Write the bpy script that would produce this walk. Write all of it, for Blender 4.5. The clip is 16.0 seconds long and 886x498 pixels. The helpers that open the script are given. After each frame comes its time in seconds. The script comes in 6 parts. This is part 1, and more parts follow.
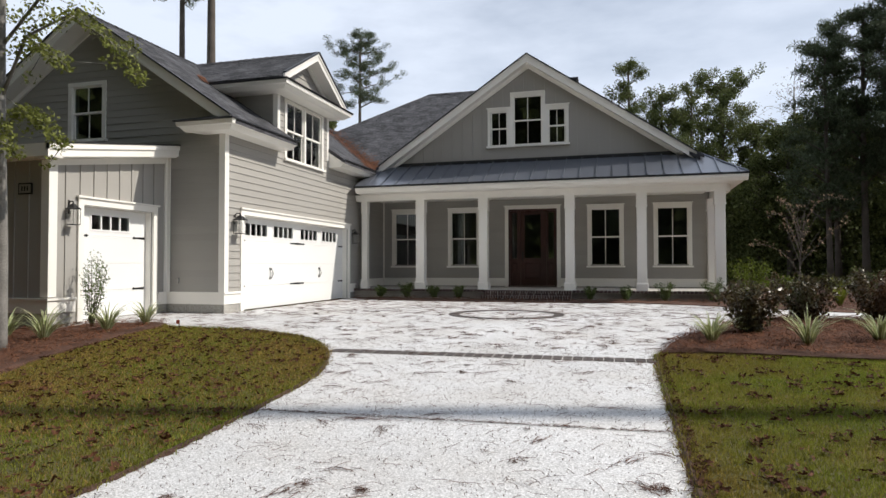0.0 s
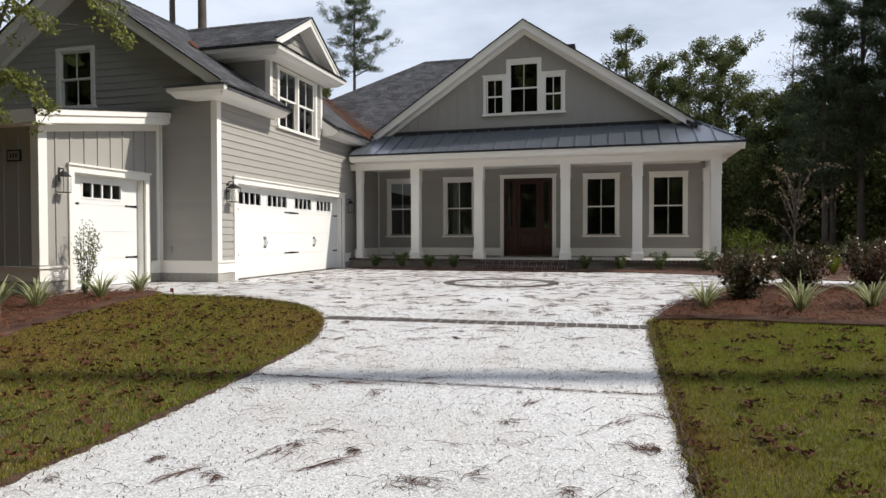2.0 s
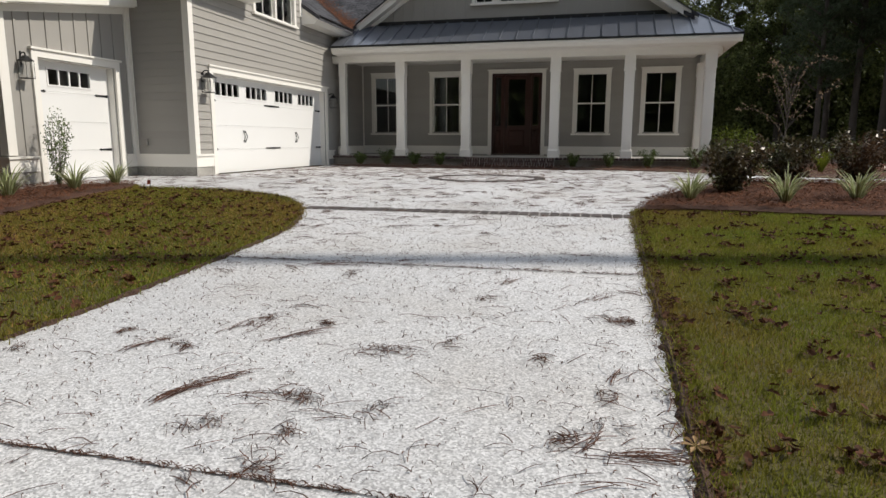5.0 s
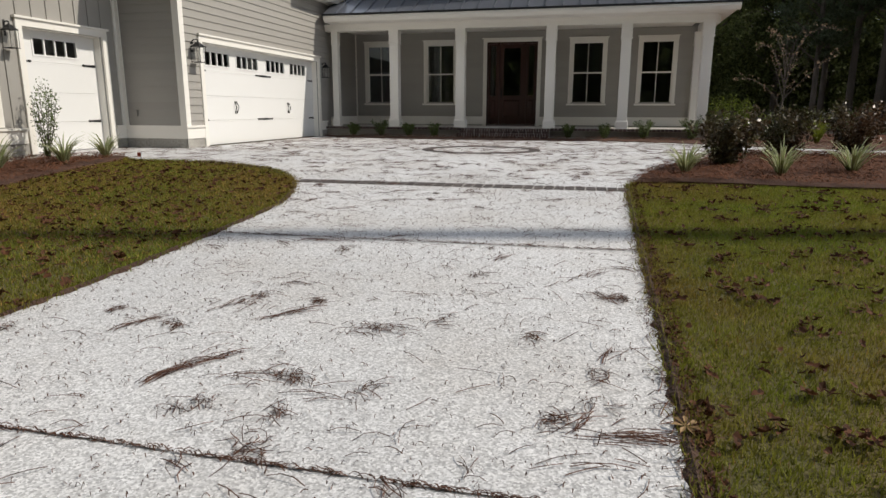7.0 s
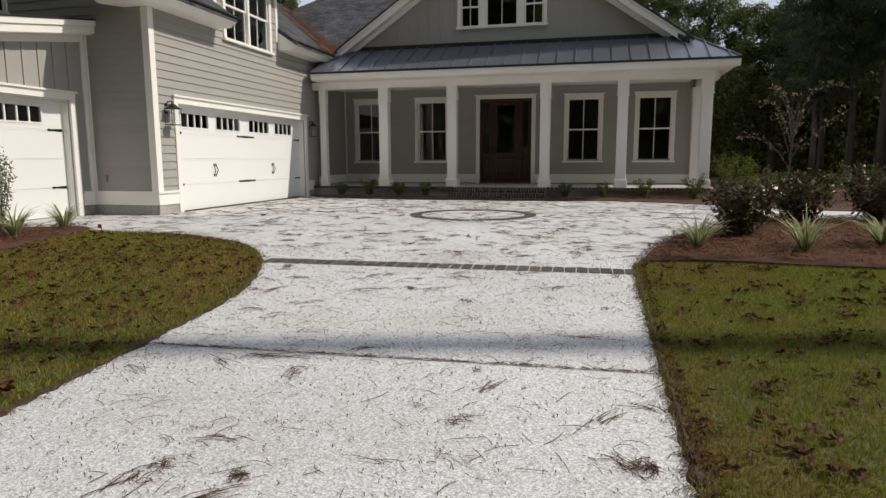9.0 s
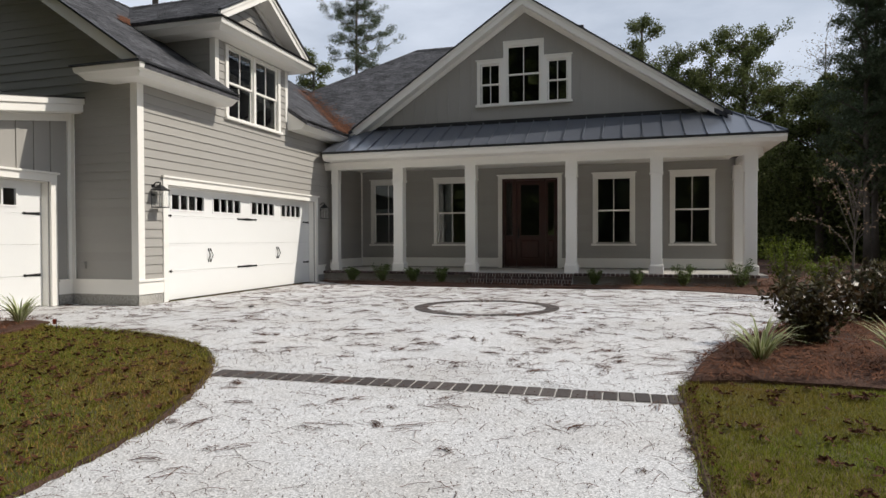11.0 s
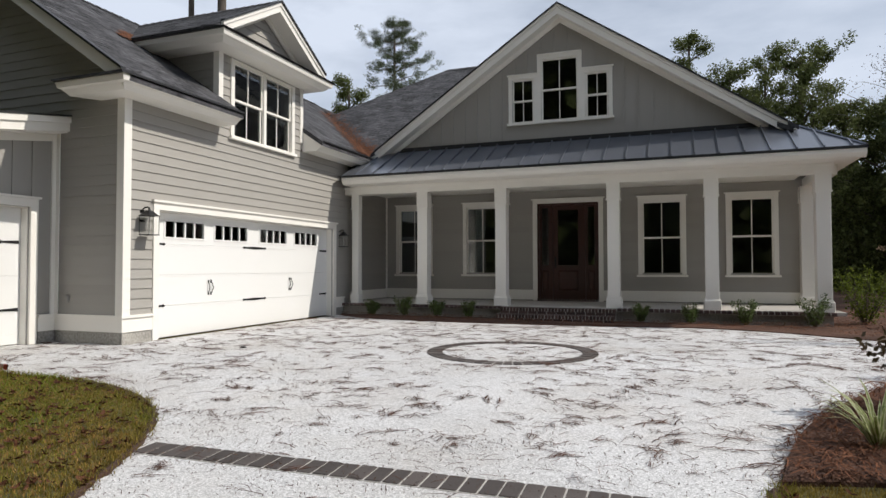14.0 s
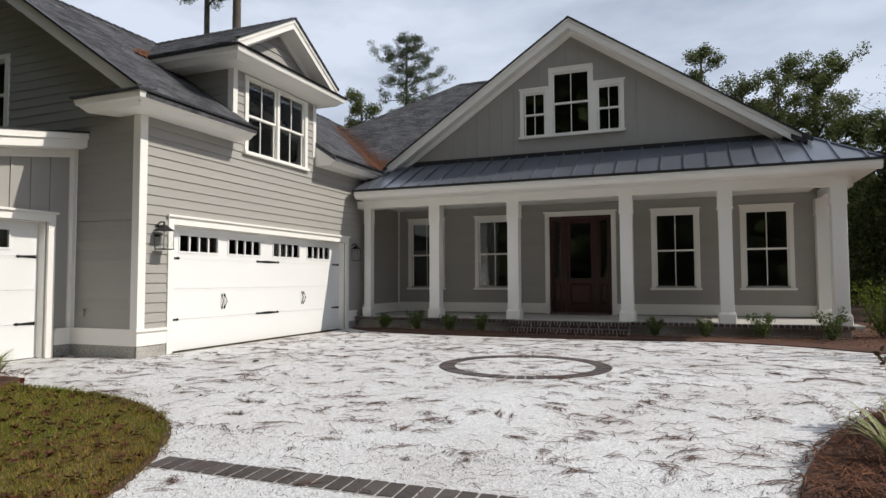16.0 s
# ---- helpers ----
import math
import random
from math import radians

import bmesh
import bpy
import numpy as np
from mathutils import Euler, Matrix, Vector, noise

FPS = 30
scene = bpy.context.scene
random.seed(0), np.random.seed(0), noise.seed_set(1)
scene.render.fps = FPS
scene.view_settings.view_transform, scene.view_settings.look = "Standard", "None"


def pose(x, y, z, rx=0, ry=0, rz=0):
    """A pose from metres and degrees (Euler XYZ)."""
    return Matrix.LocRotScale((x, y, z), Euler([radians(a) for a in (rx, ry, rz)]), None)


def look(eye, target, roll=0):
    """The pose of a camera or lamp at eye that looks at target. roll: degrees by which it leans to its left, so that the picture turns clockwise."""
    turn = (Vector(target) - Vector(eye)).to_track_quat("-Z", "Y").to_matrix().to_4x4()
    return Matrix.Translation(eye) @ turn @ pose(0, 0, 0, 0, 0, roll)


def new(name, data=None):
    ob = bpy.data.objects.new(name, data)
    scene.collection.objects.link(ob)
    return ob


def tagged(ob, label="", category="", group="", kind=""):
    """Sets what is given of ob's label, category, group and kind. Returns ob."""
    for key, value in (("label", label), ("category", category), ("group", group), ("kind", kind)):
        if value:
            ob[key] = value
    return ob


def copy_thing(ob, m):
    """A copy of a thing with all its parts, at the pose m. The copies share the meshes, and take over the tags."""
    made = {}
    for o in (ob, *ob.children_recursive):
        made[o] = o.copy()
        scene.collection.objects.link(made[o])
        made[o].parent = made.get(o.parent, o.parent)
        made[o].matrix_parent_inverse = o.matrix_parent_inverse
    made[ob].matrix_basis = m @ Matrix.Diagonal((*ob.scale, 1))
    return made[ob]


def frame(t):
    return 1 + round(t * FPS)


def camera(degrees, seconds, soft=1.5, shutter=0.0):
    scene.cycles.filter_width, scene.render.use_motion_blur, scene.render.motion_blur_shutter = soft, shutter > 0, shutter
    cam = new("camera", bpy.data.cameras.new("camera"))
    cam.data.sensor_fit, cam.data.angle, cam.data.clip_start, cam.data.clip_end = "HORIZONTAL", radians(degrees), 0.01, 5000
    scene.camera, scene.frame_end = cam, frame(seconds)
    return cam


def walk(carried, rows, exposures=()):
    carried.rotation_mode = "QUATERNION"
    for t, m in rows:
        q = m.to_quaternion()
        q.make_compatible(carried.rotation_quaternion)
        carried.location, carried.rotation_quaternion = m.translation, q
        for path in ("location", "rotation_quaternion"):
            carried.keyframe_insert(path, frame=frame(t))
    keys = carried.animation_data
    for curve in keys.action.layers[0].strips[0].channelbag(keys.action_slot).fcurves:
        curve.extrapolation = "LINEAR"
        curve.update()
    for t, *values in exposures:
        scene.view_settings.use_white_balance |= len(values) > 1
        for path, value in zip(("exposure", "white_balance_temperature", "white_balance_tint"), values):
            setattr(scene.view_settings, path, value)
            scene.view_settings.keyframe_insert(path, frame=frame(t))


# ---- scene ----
cam = camera(70.3, 16.0, soft=1.5)
PATH = [
    (0, (0.033, -0.232, 1.015), (-0.509, 1.692, 1.067), -0.1),
    (0.5, (0.034, -0.226, 1.011), (-0.505, 1.699, 1.044), -0.1),
    (1, (0.036, -0.216, 0.997), (-0.499, 1.711, 1.009), -0.2),
    (1.5, (0.043, -0.207, 0.985), (-0.491, 1.72, 0.975), -0.1),
    (2, (0.046, -0.184, 0.957), (-0.484, 1.744, 0.918), -0.1),
    (2.5, (0.046, -0.169, 0.909), (-0.479, 1.759, 0.833), -0.1),
    (3, (0.058, -0.145, 0.864), (-0.463, 1.781, 0.737), -0.1),
    (3.5, (0.069, -0.121, 0.816), (-0.444, 1.804, 0.635), -0.1),
    (4, (0.084, -0.104, 0.782), (-0.421, 1.817, 0.543), -0.0),
    (4.5, (0.087, -0.083, 0.749), (-0.41, 1.832, 0.457), -0.0),
    (4.7, (0.088, -0.056, 0.749), (-0.405, 1.857, 0.437), 0.2),
    (6.8, (0.109, -0.012, 0.751), (-0.363, 1.884, 0.321), 0.1),
    (7, (0.098, -0.002, 0.782), (-0.37, 1.894, 0.351), 0.2),
    (7.5, (0.052, 0.12, 0.859), (-0.415, 2.016, 0.427), 0.0),
    (8, (0.018, 0.332, 0.938), (-0.449, 2.234, 0.53), -0.1),
    (8.5, (0.02, 0.633, 0.98), (-0.447, 2.549, 0.648), -0.2),
    (9, (0.006, 0.976, 1.026), (-0.461, 2.901, 0.746), -0.2),
    (9.3, (-0.02, 1.197, 1.037), (-0.498, 3.125, 0.804), -0.2),
    (9.5, (-0.027, 1.358, 1.057), (-0.509, 3.287, 0.843), -0.3),
    (10, (0.029, 1.746, 1.084), (-0.462, 3.68, 0.947), -0.4),
    (10.2, (0.052, 1.885, 1.107), (-0.45, 3.818, 0.998), -0.4),
    (12.3, (0.021, 3.422, 1.135), (-0.642, 5.308, 1.15), -0.2),
    (12.5, (0.003, 3.545, 1.141), (-0.662, 5.431, 1.155), -0.3),
    (13, (-0.005, 3.801, 1.179), (-0.684, 5.682, 1.203), -0.3),
    (13.5, (-0.021, 3.926, 1.187), (-0.71, 5.803, 1.227), -0.1),
    (14, (-0.031, 3.961, 1.189), (-0.732, 5.833, 1.247), -0.1),
    (14.5, (-0.028, 3.967, 1.196), (-0.738, 5.835, 1.268), -0.1),
    (15, (-0.031, 3.965, 1.199), (-0.751, 5.829, 1.284), -0.1),
    (15.5, (-0.034, 3.959, 1.2), (-0.762, 5.819, 1.292), -0.2),
    (16, (-0.024, 3.957, 1.195), (-0.761, 5.814, 1.295), -0.2),
]
walk(cam, [(t, look(eye, target, roll)) for t, eye, target, roll in PATH],
     exposures=[(0, 0.21, 6850, 10), (3, 0.12, 6870, 10), (4.7, -0.05, 6930, 10), (7, -0.15, 7060, 10), (9, -0.16, 7080, 10), (10.2, -0.12, 6980, 10), (12.3, 0.0, 6880, 10), (16, -0.01, 6820, 10)])

# ---- light ----
world = bpy.data.worlds.new("sky")
scene.world = world
world.use_nodes = True
wn, wl = world.node_tree.nodes, world.node_tree.links
wn.clear()
SUN_DIR = Vector((1.0, 0.23, 0.95)).normalized()
sky = wn.new("ShaderNodeTexSky")
sky.sky_type = 'NISHITA'
sky.sun_disc = False
sky.sun_elevation = math.asin(SUN_DIR.z)
sky.sun_rotation = math.atan2(SUN_DIR.x, SUN_DIR.y)
sky.air_density, sky.dust_density, sky.ozone_density = 1.0, 0.6, 1.0
coord = wn.new("ShaderNodeTexCoord")
stretch = wn.new("ShaderNodeMapping")
stretch.inputs["Scale"].default_value = (1.0, 1.3, 3.2)
cloud = wn.new("ShaderNodeTexNoise")
cloud.inputs["Scale"].default_value = 2.1
cloud.inputs["Detail"].default_value = 8
cloud.inputs["Roughness"].default_value = 0.55
ramp = wn.new("ShaderNodeValToRGB")
ramp.color_ramp.elements[0].position, ramp.color_ramp.elements[1].position = 0.25, 0.60
ramp.color_ramp.elements[0].color = (0.32, 0.32, 0.32, 1)
mixc = wn.new("ShaderNodeMixRGB")
mixc.inputs[2].default_value = (8.7, 9.9, 12.1, 1)
bg = wn.new("ShaderNodeBackground")
bg.inputs["Strength"].default_value = 0.079
out = wn.new("ShaderNodeOutputWorld")
wl.new(coord.outputs["Generated"], stretch.inputs["Vector"])
wl.new(stretch.outputs["Vector"], cloud.inputs["Vector"])
wl.new(cloud.outputs["Fac"], ramp.inputs["Fac"])
wl.new(ramp.outputs["Color"], mixc.inputs["Fac"])
wl.new(sky.outputs["Color"], mixc.inputs[1])
wl.new(mixc.outputs["Color"], bg.inputs["Color"])
wl.new(bg.outputs["Background"], out.inputs["Surface"])

sun = new("sun", bpy.data.lights.new("sun", 'SUN'))
sun.data.energy, sun.data.angle, sun.data.color = 3.7, radians(0.55), (1.0, 0.965, 0.915)
sun.matrix_world = look((0, 0, 30), Vector((0, 0, 30)) - SUN_DIR)

# ---- materials ----
def material(name, color, rough=0.6, metal=0.0, var=0.08, scale=8.0, fine=120.0, bump=0.15, bump_dist=0.004, vary=0.0, island=0.0, stain=None, stain_scale=1.2, spec=0.5):
    """Paint or matter with broad stains, fine grain and a fine relief, in metres of the object's own space."""
    m = bpy.data.materials.new(name)
    m.use_nodes = True
    nt = m.node_tree
    n, l = nt.nodes, nt.links
    b = n["Principled BSDF"]
    b.inputs["Roughness"].default_value = rough
    b.inputs["Metallic"].default_value = metal
    b.inputs["Specular IOR Level"].default_value = spec
    geo = n.new("ShaderNodeNewGeometry")
    big = n.new("ShaderNodeTexNoise")
    big.inputs["Scale"].default_value = scale * 0.25
    big.inputs["Detail"].default_value = 4
    small = n.new("ShaderNodeTexNoise")
    small.inputs["Scale"].default_value = fine
    small.inputs["Detail"].default_value = 3
    for t in (big, small):
        l.new(geo.outputs["Position"], t.inputs["Vector"])
    add = n.new("ShaderNodeMath")
    add.operation = 'ADD'
    l.new(big.outputs["Fac"], add.inputs[0])
    l.new(small.outputs["Fac"], add.inputs[1])
    rng = n.new("ShaderNodeMapRange")
    rng.inputs["From Min"].default_value, rng.inputs["From Max"].default_value = 0.6, 1.4
    rng.inputs["To Min"].default_value, rng.inputs["To Max"].default_value = 1 - var, 1 + var
    l.new(add.outputs[0], rng.inputs["Value"])
    value = rng.outputs["Result"]
    for amount, source in ((vary, "object"), (island, "island")):
        if amount:
            if source == "object":
                rnd = n.new("ShaderNodeObjectInfo").outputs["Random"]
            else:
                rnd = geo.outputs["Random Per Island"]
            r2 = n.new("ShaderNodeMapRange")
            r2.inputs["To Min"].default_value, r2.inputs["To Max"].default_value = 1 - amount, 1 + amount
            l.new(rnd, r2.inputs["Value"])
            mul = n.new("ShaderNodeMath")
            mul.operation = 'MULTIPLY'
            l.new(value, mul.inputs[0])
            l.new(r2.outputs["Result"], mul.inputs[1])
            value = mul.outputs[0]
    base = n.new("ShaderNodeRGB")
    base.outputs[0].default_value = (*color, 1)
    col = base.outputs[0]
    if stain:
        sn = n.new("ShaderNodeTexNoise")
        sn.inputs["Scale"].default_value = stain_scale
        sn.inputs["Detail"].default_value = 6
        sn.inputs["Roughness"].default_value = 0.65
        l.new(geo.outputs["Position"], sn.inputs["Vector"])
        sr = n.new("ShaderNodeMapRange")
        sr.inputs["From Min"].default_value, sr.inputs["From Max"].default_value = 0.42, 0.68
        l.new(sn.outputs["Fac"], sr.inputs["Value"])
        sm = n.new("ShaderNodeMixRGB")
        sm.inputs[2].default_value = (*stain, 1)
        l.new(sr.outputs["Result"], sm.inputs[0])
        l.new(col, sm.inputs[1])
        col = sm.outputs[0]
    mc = n.new("ShaderNodeVectorMath")
    mc.operation = 'SCALE'
    l.new(col, mc.inputs[0])
    l.new(value, mc.inputs["Scale"])
    l.new(mc.outputs[0], b.inputs["Base Color"])
    if bump:
        bp = n.new("ShaderNodeBump")
        bp.inputs["Strength"].default_value = bump
        bp.inputs["Distance"].default_value = bump_dist
        l.new(small.outputs["Fac"], bp.inputs["Height"])
        l.new(bp.outputs["Normal"], b.inputs["Normal"])
    return m


def leafy(name, color, island=0.35, rough=0.5, through_light=0.25, stain=None, spec=0.12):
    m = material(name, color, rough, var=0.12, scale=2.0, fine=30.0, bump=0.0, island=island, stain=stain, stain_scale=0.35, spec=spec)
    n, l = m.node_tree.nodes, m.node_tree.links
    b = n["Principled BSDF"]
    tr = n.new("ShaderNodeBsdfTranslucent")
    mix = n.new("ShaderNodeMixShader")
    mix.inputs[0].default_value = through_light
    src = b.inputs["Base Color"].links[0].from_socket
    l.new(src, tr.inputs["Color"])
    l.new(b.outputs[0], mix.inputs[1])
    l.new(tr.outputs[0], mix.inputs[2])
    l.new(mix.outputs[0], n["Material Output"].inputs["Surface"])
    return m


def glass(name, tint=(0.72, 0.76, 0.76), base_gloss=0.08):
    m = bpy.data.materials.new(name)
    m.use_nodes = True
    n, l = m.node_tree.nodes, m.node_tree.links
    n.remove(n["Principled BSDF"])
    clear = n.new("ShaderNodeBsdfTransparent")
    clear.inputs["Color"].default_value = (*tint, 1)
    gloss = n.new("ShaderNodeBsdfGlossy")
    gloss.inputs["Roughness"].default_value = 0.015
    wav = n.new("ShaderNodeTexNoise")
    wav.inputs["Scale"].default_value = 1.3
    bp = n.new("ShaderNodeBump")
    bp.inputs["Strength"].default_value = 0.06
    bp.inputs["Distance"].default_value = 0.02
    l.new(wav.outputs["Fac"], bp.inputs["Height"])
    l.new(bp.outputs["Normal"], gloss.inputs["Normal"])
    lw = n.new("ShaderNodeLayerWeight")
    power = n.new("ShaderNodeMath")
    power.operation = 'POWER'
    power.inputs[1].default_value = 4.2
    l.new(lw.outputs["Facing"], power.inputs[0])
    sheen = n.new("ShaderNodeMapRange")
    sheen.inputs["To Min"].default_value, sheen.inputs["To Max"].default_value = base_gloss, 1.0
    l.new(power.outputs[0], sheen.inputs["Value"])
    mix = n.new("ShaderNodeMixShader")
    l.new(sheen.outputs["Result"], mix.inputs[0])
    l.new(clear.outputs[0], mix.inputs[1])
    l.new(gloss.outputs[0], mix.inputs[2])
    l.new(mix.outputs[0], n["Material Output"].inputs["Surface"])
    return m


def concrete(name):
    """White shell concrete: pale chips in grey paste, with damp grey patches."""
    m = material(name, (0.60, 0.60, 0.605), 0.85, var=0.16, scale=1.6, fine=55.0, bump=0.35, bump_dist=0.006, stain=(0.53, 0.515, 0.50), stain_scale=0.7)
    n, l = m.node_tree.nodes, m.node_tree.links
    b = n["Principled BSDF"]
    src = b.inputs["Base Color"].links[0].from_socket
    geo = n.new("ShaderNodeNewGeometry")
    vor = n.new("ShaderNodeTexVoronoi")
    vor.inputs["Scale"].default_value = 125.0
    l.new(geo.outputs["Position"], vor.inputs["Vector"])
    sep = n.new("ShaderNodeSeparateColor")
    l.new(vor.outputs["Color"], sep.inputs[0])
    r = n.new("ShaderNodeMapRange")
    r.inputs["To Min"].default_value, r.inputs["To Max"].default_value = 0.60, 1.34
    l.new(sep.outputs[0], r.inputs["Value"])
    sc = n.new("ShaderNodeVectorMath")
    sc.operation = 'SCALE'
    l.new(src, sc.inputs[0])
    l.new(r.outputs["Result"], sc.inputs["Scale"])
    l.new(sc.outputs[0], b.inputs["Base Color"])
    return m


SIDING = material("siding_paint", (0.352, 0.336, 0.309), 0.55, var=0.05, scale=3.0, fine=90, bump=0.12, vary=0.03)
TRIM = material("white_trim_paint", (0.855, 0.830, 0.775), 0.45, var=0.035, scale=2.5, fine=70, bump=0.05)
DOORWHITE = material("garage_door_paint", (0.80, 0.80, 0.785), 0.4, var=0.03, scale=1.5, fine=60, bump=0.04)
SHINGLE = material("roof_shingle", (0.068, 0.068, 0.074), 0.9, var=0.85, scale=9, fine=15, bump=0.5, island=0.26, spec=0.25)
DRIP = material("dark_drip_edge", (0.018, 0.018, 0.020), 0.45, var=0.1)
METAL = material("standing_seam_metal", (0.150, 0.164, 0.195), 0.28, 0.4, var=0.12, scale=1.2, fine=25, bump=0.03)
IRON = material("black_iron", (0.012, 0.012, 0.013), 0.5, 0.3, var=0.15)
STUCCO = material("foundation_block", (0.36, 0.345, 0.315), 0.9, var=0.55, scale=5, fine=30, bump=0.5, bump_dist=0.008)
BRICK = material("dark_brick", (0.085, 0.055, 0.048), 0.8, var=0.25, scale=14, fine=90, bump=0.4, vary=0.4)
PAVER = material("grey_brown_paver", (0.074, 0.062, 0.058), 0.85, var=0.25, scale=14, fine=90, bump=0.4, vary=0.3)
MORTAR = material("mortar", (0.46, 0.44, 0.41), 0.95, var=0.15, scale=6, fine=120, bump=0.4)
WOOD = material("mahogany", (0.048, 0.014, 0.010), 0.35, var=0.35, scale=6, fine=40, bump=0.08)
GLASS = glass("window_glass")
LAMPGLASS = glass("lamp_glass", (0.98, 0.985, 0.985), 0.03)
DARK = material("dim_interior", (0.30, 0.29, 0.27), 0.9, var=0.1)
CURTAIN = material("white_curtain", (0.55, 0.55, 0.53), 0.9, var=0.08)
SHELL = concrete("shell_concrete")
JOINT = material("dirty_joint", (0.06, 0.052, 0.046), 0.95, var=0.3, fine=80)
SOIL = material("lawn_soil", (0.085, 0.078, 0.026), 0.95, var=0.35, scale=3, fine=60, bump=0.6, bump_dist=0.02, stain=(0.13, 0.085, 0.026), stain_scale=0.9)
STRAW_BED = material("pine_straw_bed", (0.10, 0.047, 0.029), 0.95, var=0.6, scale=5, fine=70, bump=0.8, bump_dist=0.02, stain=(0.075, 0.035, 0.022))
GRASS = leafy("grass_blade", (0.195, 0.232, 0.034), 0.5, 0.6, 0.45, stain=(0.270, 0.180, 0.050))
DRY_GRASS = leafy("dry_grass_blade", (0.36, 0.22, 0.075), 0.5, 0.7, 0.35)
NEEDLE = leafy("pine_needle", (0.095, 0.050, 0.036), 0.6, 0.8, 0.0)
STRAW = leafy("pine_straw", (0.145, 0.062, 0.034), 0.5, 0.8, 0.0)
DEADLEAF = leafy("dead_leaf", (0.085, 0.036, 0.018), 0.6, 0.7, 0.1)
BARK = material("bark", (0.095, 0.078, 0.064), 0.95, var=0.4, scale=9, fine=40, bump=0.8, bump_dist=0.02)
BARK_PALE = material("lichen_bark", (0.19, 0.18, 0.165), 0.95, var=0.4, scale=14, fine=45, bump=0.8, bump_dist=0.01)
PINE_LEAF = leafy("pine_foliage", (0.085, 0.108, 0.062), 0.4, 0.6, 0.3)
OAK_LEAF = leafy("oak_foliage", (0.118, 0.140, 0.052), 0.45, 0.6, 0.4)
WOODS_LEAF = leafy("woods_foliage", (0.095, 0.112, 0.040), 0.6, 0.7, 0.3)
YELLOW_LEAF = leafy("autumn_leaf", (0.20, 0.22, 0.06), 0.35, 0.5, 0.35)
MAG_LEAF = leafy("magnolia_leaf", (0.062, 0.070, 0.030), 0.6, 0.36, 0.15, stain=(0.140, 0.066, 0.040), spec=0.25)
SHRUB_LEAF = leafy("shrub_leaf", (0.11, 0.15, 0.05), 0.4, 0.5, 0.2)
LIME_LEAF = leafy("lime_leaf", (0.13, 0.17, 0.025), 0.35, 0.5, 0.3)
FLAX = leafy("flax_blade", (0.23, 0.285, 0.10), 0.25, 0.45, 0.25)
CREAM = leafy("flax_cream_edge", (0.52, 0.52, 0.34), 0.2, 0.45, 0.25)
TAN = material("tan_leaf", (0.30, 0.19, 0.085), 0.7)
ORANGE = material("orange_flag", (0.60, 0.09, 0.05), 0.6)
PLAQUE = material("plaque_face", (0.30, 0.29, 0.27), 0.5)
RUST_LEAF = leafy("rust_leaf", (0.30, 0.21, 0.14), 0.4, 0.6, 0.3)
EDGE_SOIL = material("edge_soil", (0.060, 0.032, 0.020), 0.95, var=0.5, scale=20, fine=60, bump=0.9, bump_dist=0.02)
BULB = material("frosted_lamp_glass", (0.55, 0.55, 0.52), 0.25)


